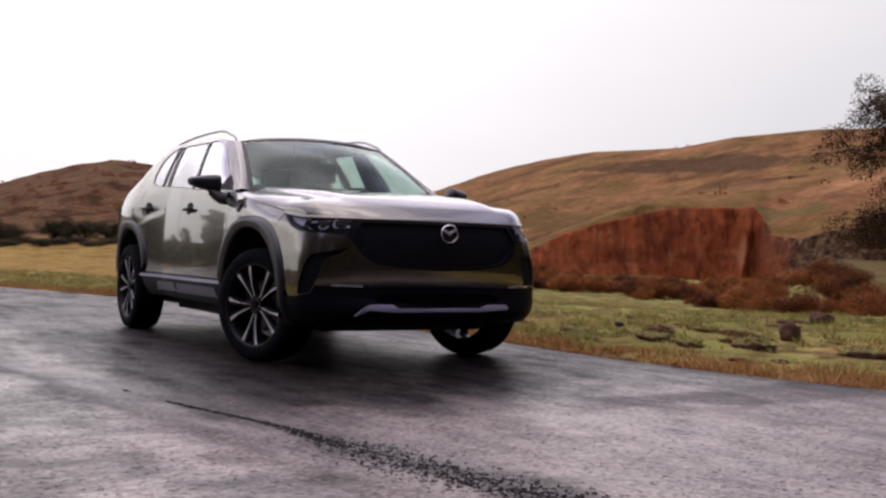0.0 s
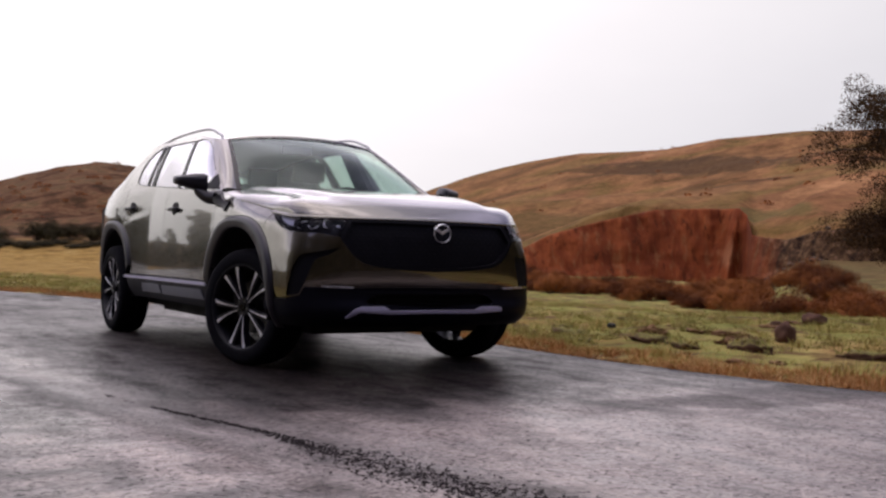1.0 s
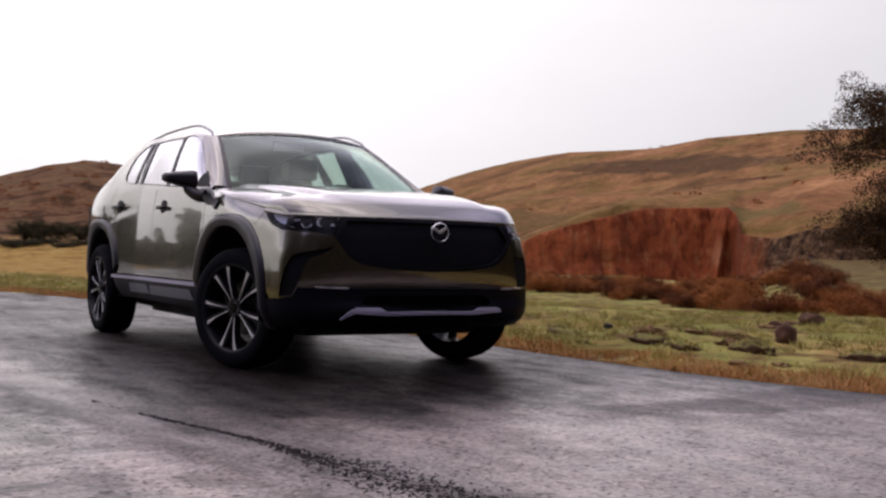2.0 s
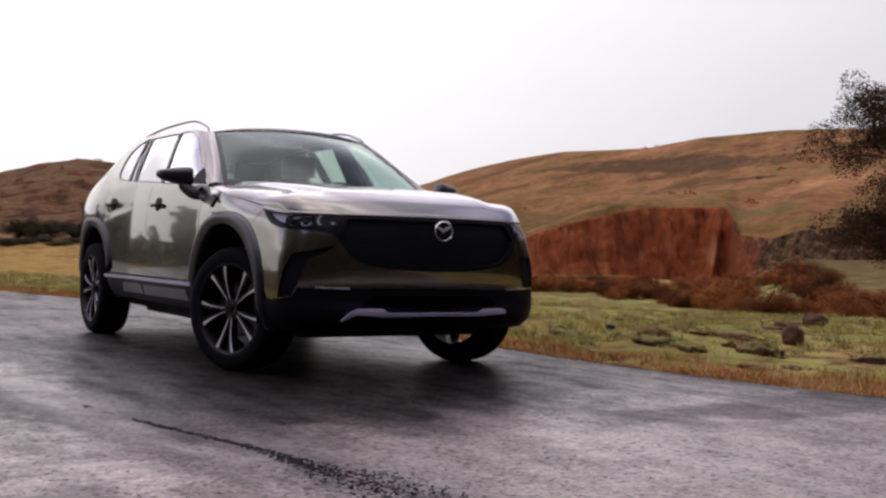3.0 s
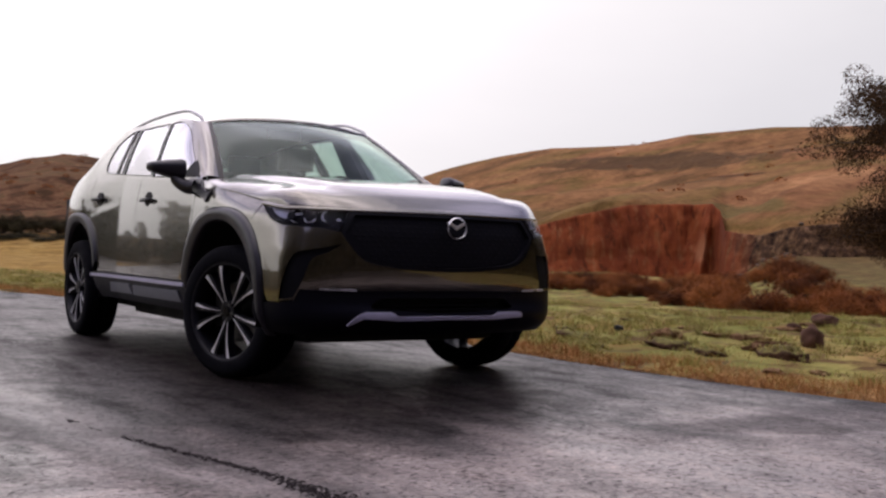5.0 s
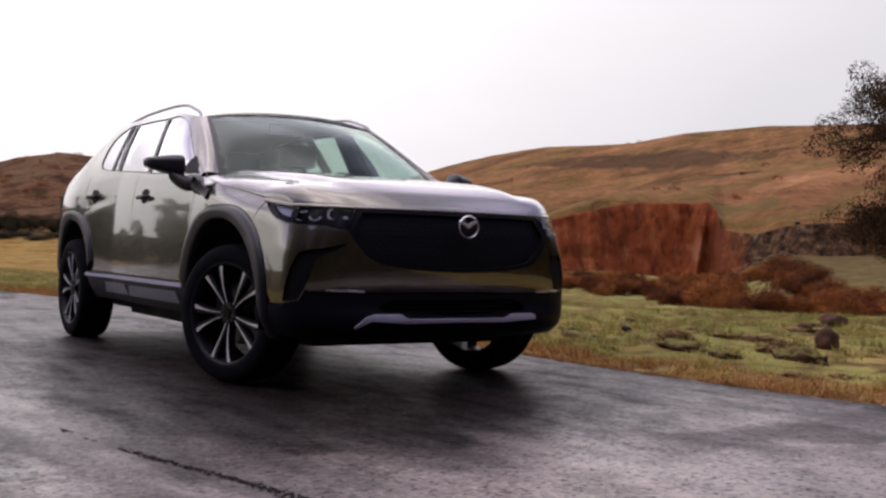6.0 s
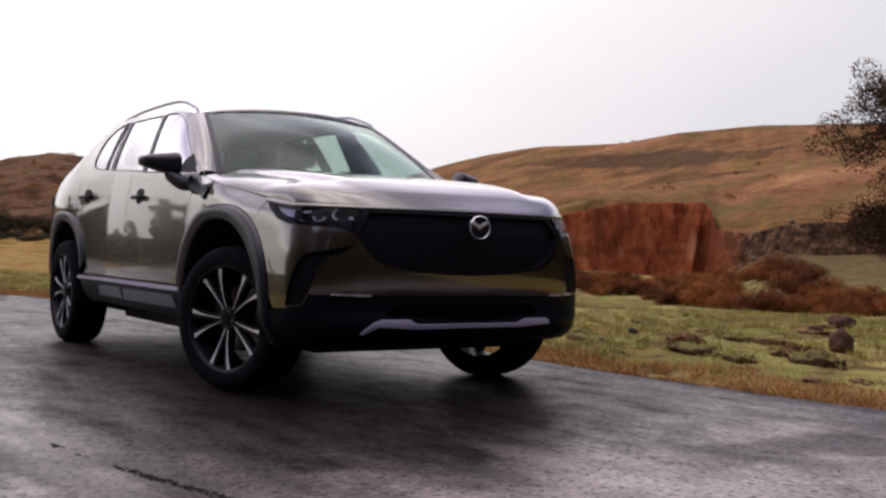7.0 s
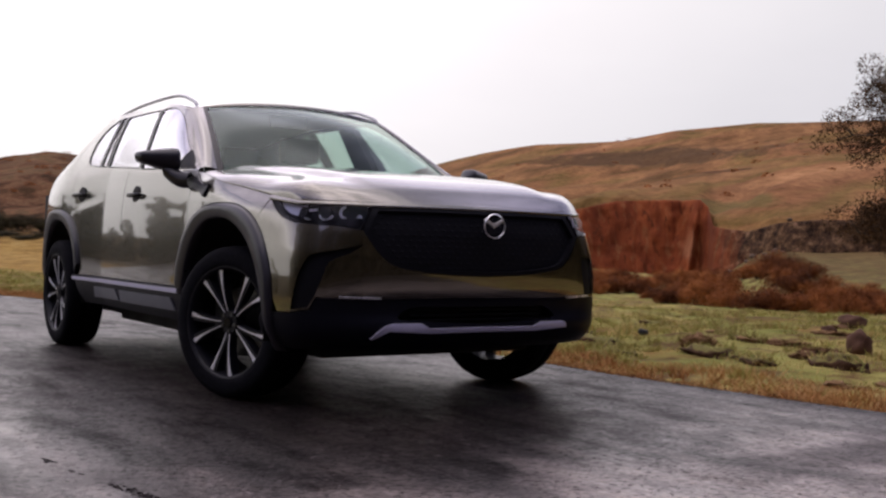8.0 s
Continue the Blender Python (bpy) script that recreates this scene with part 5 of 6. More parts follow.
# tailgate glass and top
for s in (-1, 1):
    g = panel("tailgate_glass", [(s * u, z) for u, z in [(uy(3.3) + 0.004, 1.16), (uy(3.3) + 0.004, 1.42), (PU[-1] - 0.002, 1.45), (PU[-1] - 0.002, 1.11)]], M_SIDE, car, gap=0.05)
    g.visible_shadow = False
rr = rows[-1]
sheet("roof_spoiler", [rr, rr + np.array((0, 0.10, -0.030)), rr + np.array((0, 0.11, -0.05)), rr + np.array((0, 0.03, -0.06))], M_GLOSS, car)
bb = np.linspace(0, 1, 24)
WB = lambda a: np.stack([0.736 * a, 0.24 + 0.19 * a ** 2, 1.128 - 0.022 * a ** 2], -1)
WT = np.stack([0.578 * aa, 1.000 + 0.055 * aa ** 2, 1.538 - 0.040 * aa ** 2], -1)
wind = []
for b in bb:
    lo = WB(aa)
    p = lo + (WT - lo) * b
    p[:, 2] += 0.052 * math.sin(math.pi * b) * (1 - 0.8 * aa ** 2)
    p[:, 1] -= 0.016 * math.sin(math.pi * b) * (1 - 0.8 * aa ** 2)
    wind.append(p)
windshield = sheet("windshield", wind, M_WIND, car, "green-tinted windshield", 0.0, True)
windshield.visible_shadow = False
# roof's front edge down to the glass
sheet("roof_header", [WT + np.array((0, -0.004, 0.002)), (WT + rows[0]) / 2 + np.array((0, -0.006, 0.012)), rows[0] + np.array((0, 0, 0.001))], M_PAINT, roof, "", 0.0, True)
# black band down the sides of the windshield
for s in (-1, 1):
    w = np.array(wind)[:, :3] if s < 0 else np.array(wind)[:, -3:]
    sheet("side_band", w + np.array((0, -0.002, 0.003)), M_GLOSS, windshield)
    # windshield pillar between glass and side frame
    py = np.linspace(0.442, 1.10, 24)
    inner = np.array([w_[0 if s < 0 else -1] for w_ in wind])
    outer_ = surf(np.array([s * uy(y) for y in py]), ROOF_Z(py), 0.0)
    pil = []
    for o, i in zip(outer_, inner):
        mid = (o + i) / 2 + np.array((s * 0.006, -0.012, 0.006))
        t = np.linspace(0, 1, 9)[:, None]
        pil.append((1 - t) ** 2 * (o + np.array((0, 0, -0.001))) + 2 * t * (1 - t) * (mid * 2 - (o + i) / 2) + t ** 2 * (i + np.array((0, -0.004, 0.004))))
    sheet("windshield_pillar", pil, M_PAINT, car)
# cowl panel under the windshield
cw = np.linspace(-1, 1, 41)
sheet("cowl", [np.stack([0.80 * cw, 0.20 + 0.22 * cw ** 2, 1.118 - 0.030 * cw ** 2], -1), np.stack([0.79 * cw, 0.30 + 0.20 * cw ** 2, 1.128 - 0.026 * cw ** 2], -1)], M_DARK, car)


def tube(name, path, radii, material, parent, label="", n=12, flat=1.0):
    """A tube along points; flat squeezes it in height."""
    path = [Vector(p) for p in path]
    rows_ = []
    for i, p in enumerate(path):
        t = (path[min(i + 1, len(path) - 1)] - path[max(i - 1, 0)]).normalized()
        a = t.cross(Vector((0, 0, 1))).normalized() if abs(t.z) < 0.95 else Vector((1, 0, 0))
        b = a.cross(t)
        r = radii[i] if hasattr(radii, "__len__") else radii
        rows_.append([p + a * r * math.cos(k) + b * r * flat * math.sin(k) for k in np.linspace(0, 2 * math.pi, n + 1)])
    return sheet(name, np.array([[tuple(q) for q in r_] for r_ in rows_]), material, parent, label)


for s in (-1, 1):
    rp = smooth_line([(s * 0.597, 1.085, 1.498), (s * 0.593, 1.13, 1.532), (s * 0.588, 1.22, 1.560), (s * 0.584, 1.36, 1.593), (s * 0.580, 1.55, 1.609), (s * 0.575, 1.9, 1.611), (s * 0.575, 2.25, 1.600), (s * 0.578, 2.6, 1.568), (s * 0.582, 2.72, 1.543), (s * 0.586, 2.78, 1.53)], 8)
    rail = tube("roof_rail", rp, [0.0115 if 3 < i < len(rp) - 4 else 0.009 for i in range(len(rp))], M_RAIL, roof, "silver roof rail", flat=0.8)

# mirrors
for s in (-1, 1):
    secs = []
    for k in np.linspace(0, 1, 22):
        x = 0.905 + 0.195 * k
        r = max(0.04, 1 - abs(2 * k - 1) ** 14) ** 0.5
        top_z, low_z = 1.212 - 0.026 * k ** 1.5, 1.084 + 0.056 * k ** 1.3
        hz, cz = (top_z - low_z) / 2 * r, (top_z + low_z) / 2 
        hy, cy = 0.085 * r * (1 - 0.45 * k ** 2), 0.535 + 0.085 * k
        ring_ = []
        for a in np.linspace(0, 2 * math.pi, 29):
            ca, sa = math.cos(a), math.sin(a)
            ring_.append((s * x, cy + hy * math.copysign(abs(ca) ** 0.7, ca), cz + hz * math.copysign(abs(sa) ** 0.7, sa)))
        secs.append(ring_)
    mir = sheet("mirror", secs, M_CLAD, car, "black door mirror housing")
    # arm from the housing down to the door
    arm = []
    for k in np.linspace(0, 1, 12):
        c = np.array((0.955 - 0.075 * k, 0.555 - 0.135 * k, 1.105 - 0.060 * k - 0.02 * math.sin(math.pi * k)))
        w, h = 0.060 - 0.018 * k, 0.050 - 0.010 * k
        arm.append([(s * (c[0] + 0.6 * w * math.cos(a)), c[1] - 0.5 * w * math.cos(a), c[2] + h * math.sin(a)) for a in np.linspace(0, 2 * math.pi, 17)])
    sheet("mirror_arm", arm, M_CLAD, mir)
    panel("mirror_base", side([(0.148, 1.012), (0.185, 0.955), (0.235, 0.980), (0.318, 0.994), (0.503, 1.031), (0.66, 1.045), (0.68, 1.085), (0.56, 1.102), (0.415, 1.096), (0.345, 1.055), (0.298, 1.035), (0.22, 1.016)], s), M_CLAD, mir, off=0.012, depth=0.016, gap=0.02, label="black mirror base")
    panel("mirror_sail", side([(0.475, 1.112), (0.58, 1.178), (0.66, 1.222), (0.70, 1.125)], s), M_GRILLE, mir, off=0.004, depth=0.01, gap=0.02)

# wheels
def make_wheel(s):
    """A wheel with its axis along x; the outer face towards s."""
    w = new("wheel")
    w.parent = car
    prof = [(-0.118, 0.262), (-0.122, 0.285), (-0.121, 0.318), (-0.112, 0.342), (-0.092, 0.354), (-0.05, 0.359), (-0.012, 0.360), (-0.008, 0.351), (0.008, 0.351), (0.012, 0.360), (0.05, 0.359), (0.092, 0.354), (0.112, 0.342), (0.121, 0.318), (0.122, 0.285), (0.118, 0.262), (0.10, 0.255), (-0.10, 0.255), (-0.118, 0.262)]
    seg = 72
    sheet("tyre", [[(s * x, r * math.cos(a), r * math.sin(a)) for x, r in prof] for a in np.linspace(0, 2 * math.pi, seg + 1)], M_TYRE, w, "black rubber tyre")
    lipp = [(0.108, 0.272), (0.118, 0.268), (0.119, 0.258), (0.106, 0.250), (0.08, 0.243), (0.02, 0.235), (-0.10, 0.240)]
    rim = sheet("rim", [[(s * x, r * math.cos(a), r * math.sin(a)) for x, r in lipp] for a in np.linspace(0, 2 * math.pi, seg + 1)], M_RIM, w, "dark alloy rim with bright spokes")
    bm = bmesh.new()
    bmesh.ops.create_cone(bm, cap_ends=True, segments=40, radius1=0.165, radius2=0.165, depth=0.022, matrix=Matrix.Translation((s * -0.005, 0, 0)) @ Matrix.Rotation(radians(90), 4, "Y"))
    part("brake_disc", bm, M_STEEL, w, "steel brake disc")
    bm = bmesh.new()
    box(bm, -0.03, 0.045, 0.075, 0.17, -0.09, 0.09, 0.012)
    part("brake_caliper", bm, M_DARK, w)
    bm = bmesh.new()
    bmesh.ops.create_cone(bm, cap_ends=True, segments=28, radius1=0.062, radius2=0.054, depth=0.05, matrix=Matrix.Translation((s * 0.070, 0, 0)) @ Matrix.Rotation(radians(90 * s), 4, "Y"))
    hub = part("hub", bm, M_RIM, rim)
    bm = bmesh.new()
    bmesh.ops.create_cone(bm, cap_ends=True, segments=24, radius1=0.028, radius2=0.024, depth=0.012, matrix=Matrix.Translation((s * 0.099, 0, 0)) @ Matrix.Rotation(radians(90 * s), 4, "Y"))
    part("centre_cap", bm, M_GLOSS, rim)
    for i in range(5):
        bm = bmesh.new()
        bmesh.ops.create_cone(bm, cap_ends=True, segments=6, radius1=0.009, radius2=0.009, depth=0.014, matrix=Matrix.Rotation(radians(72 * i + 30), 4, "X") @ Matrix.Translation((s * 0.096, 0, 0.043)) @ Matrix.Rotation(radians(90), 4, "Y"))
        part("wheel_nut", bm, M_STEEL, rim)
    for i in range(5):
        for d in (-1, 1):
            # a spoke leaves the hub and spreads to the rim
            body, face = bmesh.new(), bmesh.new()
            a_in, a_out = radians(63 + 72 * i + d * 8), radians(63 + 72 * i + d * 13.5)
            sections = []
            for k in np.linspace(0, 1, 7):
                r = 0.048 + (0.254 - 0.048) * k
                a = a_in + (a_out - a_in) * k
                wd = 0.010 + 0.013 * k ** 2
                x = 0.090 + 0.014 * math.sin(math.pi * k * 0.6)
                t = np.array((0, math.cos(a), math.sin(a)))
                e = np.array((0, -math.sin(a), math.cos(a)))
                sections.append((t * r, e, wd, x))
            lo, hi = [], []
            for c, e, wd, x in sections:
                lo.append([body.verts.new(c + e * f * wd + np.array((s * xx, 0, 0))) for f, xx in ((-1.25, x - 0.045), (-1, x - 0.004), (1, x - 0.004), (1.25, x - 0.045))])
                g = 0.15 + 0.42 * (len(hi) / 6) ** 3
                hi.append([face.verts.new(c + e * (f * wd * g + d * wd * 0.30) + np.array((s * xx, 0, 0))) for f, xx in ((-1.0, x - 0.006), (-0.9, x), (0.9, x), (1.0, x - 0.006))])
            for grid_, b_ in ((lo, body), (hi, face)):
                for r0, r1 in zip(grid_, grid_[1:]):
                    for j in range(3):
                        b_.faces.new((r0[j], r0[j + 1], r1[j + 1], r1[j]))
                b_.faces.new(grid_[-1])
                bmesh.ops.recalc_face_normals(b_, faces=b_.faces)
            sp = part("spoke", body, M_RIM, rim)
            part("spoke_face", face, M_ALLOY, rim, "bright machined spoke face")
    return w


STEER = 20.0
def wheel_at(s, y, steer, spin):
    w = make_wheel(s)
    piv = Matrix.Translation((s * (0.68 if steer else 0.70), y - (0.035 if steer else 0), HUB_Z)) @ Matrix.Rotation(radians(steer), 4, "Z") @ Matrix.Translation((s * 0.11, 0, 0))
    w.matrix_local = piv @ Matrix.Rotation(radians(spin), 4, "X")
    return w


wheel_at(-1, 0.0, STEER, 0)
wheel_at(1, 0.0, STEER, 30)
wheel_at(-1, AXLES, 0, 14)
wheel_at(1, AXLES, 0, 50)

# underbody, wheel housings, cabin
for nm, (x_, y0, y1, z0, z1, bev) in (("engine_tray", (0.60, -0.50, 0.50, 0.215, 0.86, 0.04)), ("floor_pan", (0.64, 0.50, 2.28, 0.21, 0.40, 0.03)), ("sill_floor", (0.80, 0.50, 2.28, 0.33, 0.46, 0.03)),
                                      ("rear_tray", (0.57, 2.2, 3.62, 0.225, 0.80, 0.03)), ("bulkhead", (0.80, 0.42, 0.60, 0.27, 1.02, 0.02)), ("boot_floor", (0.82, 3.30, 3.60, 0.45, 1.05, 0.02))):
    part(nm, box(bmesh.new(), -x_, x_, y0, y1, z0, z1, bev), M_DARK, car)
# inner lining of the door pillars
for s in (-1, 1):
    bm = bmesh.new()
    v = [bm.verts.new((s * x, y, z)) for x, z in ((0.80, 1.10), (0.66, 1.50)) for y in (1.28 + (z - 1.10) * 0.42, 1.52 + (z - 1.10) * 0.30)]
    w = [bm.verts.new((q.co.x - s * 0.05, q.co.y, q.co.z)) for q in v]
    for a, b, c, d in ((0, 1, 3, 2), ):
        bm.faces.new((v[a], v[b], v[c], v[d])), bm.faces.new((w[a], w[b], w[c], w[d]))
    for a, b in ((0, 1), (1, 3), (3, 2), (2, 0)):
        bm.faces.new((v[a], v[b], w[b], w[a]))
    bmesh.ops.recalc_face_normals(bm, faces=bm.faces)
    part("pillar_lining", bm, M_DARK, car)
for s in (-1, 1):
    for nm, (cy, cz) in (("wheel_housing", FRONT_ARCH), ("wheel_housing", REAR_ARCH)):
        rows_ = [[(s * x, cy - r * math.cos(radians(a)), cz + r * math.sin(radians(a))) for x, r in ((0.50, 0.10), (0.50, 0.47), (0.88, 0.478))] for a in np.linspace(-8, 188, 30)]
        sheet(nm, rows_, M_DARK, car)
bm = bmesh.new()
box(bm, -0.76, 0.76, 0.50, 0.86, 0.72, 1.06, 0.05)
part("dashboard", bm, M_SEAT, car, "dark dashboard")
sw = [(0.36 + 0.18 * math.cos(a), 0.93 + 0.05 * math.sin(a), 1.02 + 0.17 * math.sin(a)) for a in np.linspace(0, 2 * math.pi, 33)]
tube("steering_wheel", sw, 0.015, M_DARK, car, "black steering wheel", 8)
for x in (-0.38, 0.38):
    for y, nm in ((1.25, "front_seat"), (2.25, "rear_seat")):
        bm = bmesh.new()
        box(bm, x - 0.25, x + 0.25, y - 0.22, y + 0.28, 0.46, 0.66, 0.05)
        box(bm, x - 0.24, x + 0.24, -0.07, 0.07, 0, 0.62, 0.05, Matrix.Translation((0, y + 0.28, 0.62)) @ Matrix.Rotation(radians(-16), 4, "X"))
        seat = part(nm, bm, M_SEAT, car, "dark leather seat", smooth=False)
        bm = bmesh.new()
        box(bm, x - 0.13, x + 0.13, y + 0.46, y + 0.56, 1.27, 1.44, 0.035)
        part("headrest", bm, M_SEAT, seat)
bm = bmesh.new()
box(bm, -0.12, 0.12, 1.13, 1.15, 1.43, 1.50, 0.008)
part("inside_mirror", bm, M_DARK, car)
rl = np.array(rows)[2:, 4:-4] - np.array((0, 0, 0.045))
sheet("headliner", rl, M_LIGHTSEAT, car)

# ---- plants and stones ----
rng = np.random.RandomState(7)
M_GRASS = tuft_mat("meadow_grass", [(0.18, (0.150, 0.095, 0.042)), (0.33, (0.345, 0.240, 0.095)), (0.44, (0.290, 0.325, 0.090)), (0.60, (0.480, 0.450, 0.145)), (0.80, (0.620, 0.430, 0.180))], 0.55)
M_DRY = tuft_mat("dry_verge_grass", [(0.15, (0.190, 0.075, 0.030)), (0.40, (0.430, 0.200, 0.075)), (0.60, (0.600, 0.340, 0.140)), (0.85, (0.680, 0.470, 0.230))], 1.2)
M_RUSSET = tuft_mat("russet_leaves", [(0.15, (0.034, 0.012, 0.006)), (0.33, (0.088, 0.028, 0.010)), (0.52, (0.190, 0.060, 0.018)), (0.80, (0.380, 0.138, 0.038))], 0.9, rnd=0.26, each=0.42)
M_DARKLEAF = tuft_mat("dark_olive_leaves", [(0.15, (0.014, 0.013, 0.008)), (0.50, (0.036, 0.032, 0.016)), (0.85, (0.075, 0.060, 0.028))], 0.6, rnd=0.7)
M_BROWNLEAF = tuft_mat("brown_tree_leaves", [(0.15, (0.026, 0.015, 0.010)), (0.50, (0.065, 0.037, 0.019)), (0.85, (0.130, 0.069, 0.031))], 0.8, rnd=0.8)
M_WOOD = tuft_mat("autumn_wood_leaves", [(0.15, (0.060, 0.048, 0.030)), (0.50, (0.135, 0.108, 0.064)), (0.85, (0.220, 0.175, 0.100))], 0.2, rnd=0.5)
M_BARK = simple("grey_bark", (0.060, 0.046, 0.036), 0.9, spec=0.2, grain=0.4, scale=12, bumps=0.5, bdist=0.01)
M_STONE = simple("weathered_stone", (0.105, 0.058, 0.042), 0.9, spec=0.04, grain=0.5, scale=9, bumps=0.6, bdist=0.012)
M_PALE = simple("pale_stone", (0.13, 0.095, 0.072), 0.9, spec=0.03, grain=0.4, scale=3)
M_CRACK = simple("crumbled_asphalt", (0.026, 0.021, 0.0215), 0.85, spec=0.12, grain=0.5, scale=70, bumps=0.6, bdist=0.004)
M_TURF = turf_mat()
M_TUSSOCK = tuft_mat("dead_tussock", [(0.2, (0.070, 0.038, 0.020)), (0.5, (0.165, 0.090, 0.045)), (0.85, (0.310, 0.185, 0.085))], 1.5, rnd=0.7)


def blades(x, y, z, h, w, lean):
    """Single grass blades: root, root, tip."""
    n = len(x)
    a = rng.uniform(0, 2 * math.pi, n)
    b = rng.uniform(0, 2 * math.pi, n)
    v = np.empty((n, 3, 3))
    v[:, 0] = np.stack([x - np.cos(a) * w, y - np.sin(a) * w, z - 0.01], -1)
    v[:, 1] = np.stack([x + np.cos(a) * w, y + np.sin(a) * w, z - 0.01], -1)
    v[:, 2] = np.stack([x + np.cos(b) * h * lean, y + np.sin(b) * h * lean, z + h], -1)
    return v


def in_sight(x, y):
    """The part of the meadow along the walk."""
    a = np.degrees(np.arctan2(x - HUB[0], y - HUB[1]))
    return (a > 3) & (a < 60)


def grass(name, n, s0, s1, y0, y1, h, w, material, label, clump=0.0, power=1.0):
    y = rng.uniform(y0, y1, n)
    s = s0 + (s1 - s0) * rng.uniform(0, 1, n) ** power
    x = road_edge(y) + s
    keep = in_sight(x, y) & (wave_noise(x, y, 0.8, 41, 2) > clump)
    x, y = x[keep], y[keep]
    z = np.where(x < road_edge(y) + 0.05, np.maximum(height(x, y), -0.005), height(x, y))
    hh = h * rng.uniform(0.4, 1.25, len(x)) * (0.75 + 0.6 * wave_noise(x, y, 0.5, 42, 2))
    v = blades(x, y, z, np.maximum(hh, 0.008), w * rng.uniform(0.6, 1.3, len(x)), rng.uniform(0.3, 2.0, len(x)))
    ob = tri_object(name, v.reshape(-1, 3), np.arange(3 * len(v)).reshape(-1, 3), material)
    return tagged(ob, label, "grass", kind="stuff")


grass("verge_grass", 95000, -0.03, 0.75, -6, 16, 0.042, 0.0035, M_DRY, "dry orange grass along the road edge", -0.15, 1.3)
grass("meadow_grass", 120000, 0.22, 9, -5, 20, 0.045, 0.004, M_GRASS, "short green and yellow meadow grass", -0.2, 1.3)
grass("field_grass", 90000, 8, 45, -6, 48, 0.06, 0.010, M_GRASS, "short green and yellow meadow grass", -0.3, 1.0)


def tufts(name, n, s0, s1, y0, y1, h, per, material, label):
    """Clumps of longer blades standing out of the turf."""
    y = rng.uniform(y0, y1, n)
    x = road_edge(y) + s0 + (s1 - s0) * rng.uniform(0, 1, n) ** 1.5
    keep = in_sight(x, y) & (wave_noise(x, y, 1.1, 43, 3) > -0.05)
    x, y = x[keep], y[keep]
    size = rng.uniform(0.5, 1.3, len(x))
    bx = np.repeat(x, per) + rng.normal(size=len(x) * per) * np.repeat(size, per) * 0.035
    by = np.repeat(y, per) + rng.normal(size=len(x) * per) * np.repeat(size, per) * 0.035
    hh = np.repeat(size, per) * h * rng.uniform(0.4, 1.1, len(bx))
    v = blades(bx, by, height(bx, by), hh, 0.0042 * rng.uniform(0.7, 1.3, len(bx)), rng.uniform(0.2, 1.1, len(bx)))
    return tagged(tri_object(name, v.reshape(-1, 3), np.arange(3 * len(v)).reshape(-1, 3), material), label, "grass", kind="stuff")


tufts("grass_tufts", 3600, 0.5, 9, -5, 24, 0.085, 34, M_GRASS, "rough green and straw grass tufts on the meadow")
tufts("verge_tufts", 700, 0.03, 0.8, -5, 14, 0.075, 30, M_DRY, "dry orange grass tufts along the verge")


def leaf_cloud(centres, sizes, per, leaf, flat=0.8, dome=False):
    """Small leaves round centres: arrays of verts and triangles."""
    vs = []
    for c, s in zip(centres, sizes):
        k = max(6, int(per * s * s))
        d = rng.normal(size=(k, 3))
        d /= np.linalg.norm(d, axis=1)[:, None]
        p = np.asarray(c) + d * (s * rng.uniform(0.35, 1.05, k) ** 0.6)[:, None] * np.array((1, 1, flat))
        a, b = rng.normal(size=(k, 3)), rng.normal(size=(k, 3))
        if dome:
            # leaves lie over the rounded outside
            o = p / np.maximum(np.linalg.norm(p, axis=1), 1e-6)[:, None] * 0.6 + d * 0.4 + rng.normal(size=(k, 3)) * 0.22
            o /= np.linalg.norm(o, axis=1)[:, None]
            a = np.cross(o, a)
            b = np.cross(o, a)
        a /= np.linalg.norm(a, axis=1)[:, None]
        b /= np.linalg.norm(b, axis=1)[:, None]
        l = leaf * rng.uniform(0.6, 1.4, k)[:, None]
        vs.append(np.stack([p - a * l * 0.5, p + b * l * 0.45, p + a * l * 0.7, p - b * l * 0.45], 1))
    v = np.vstack(vs)
    n = len(v)
    q = np.arange(4 * n).reshape(-1, 4)
    return v.reshape(-1, 3), np.vstack([q[:, [0, 1, 2]], q[:, [0, 2, 3]]])


def limb_tree(paths, material, name, parent, n=7):
    """Tapered limbs, each a list of (point, radius), in one mesh."""
    vs, fs = [], []
    for path in paths:
        base = len(vs)
        for i, (p, r_) in enumerate(path):
            p = Vector(p)
            t = (Vector(path[min(i + 1, len(path) - 1)][0]) - Vector(path[max(i - 1, 0)][0])).normalized()
            a = t.orthogonal().normalized()
            b = t.cross(a)
            vs += [tuple(p + (a * math.cos(2 * math.pi * k / n) + b * math.sin(2 * math.pi * k / n)) * r_) for k in range(n)]
        for i in range(len(path) - 1):
            for k in range(n):
                q = [base + i * n + k, base + i * n + (k + 1) % n, base + (i + 1) * n + (k + 1) % n, base + (i + 1) * n + k]
                fs += [(q[0], q[1], q[2]), (q[0], q[2], q[3])]
    ob = tri_object(name, vs, fs, material, smooth=True)
    ob.parent = parent
    return ob


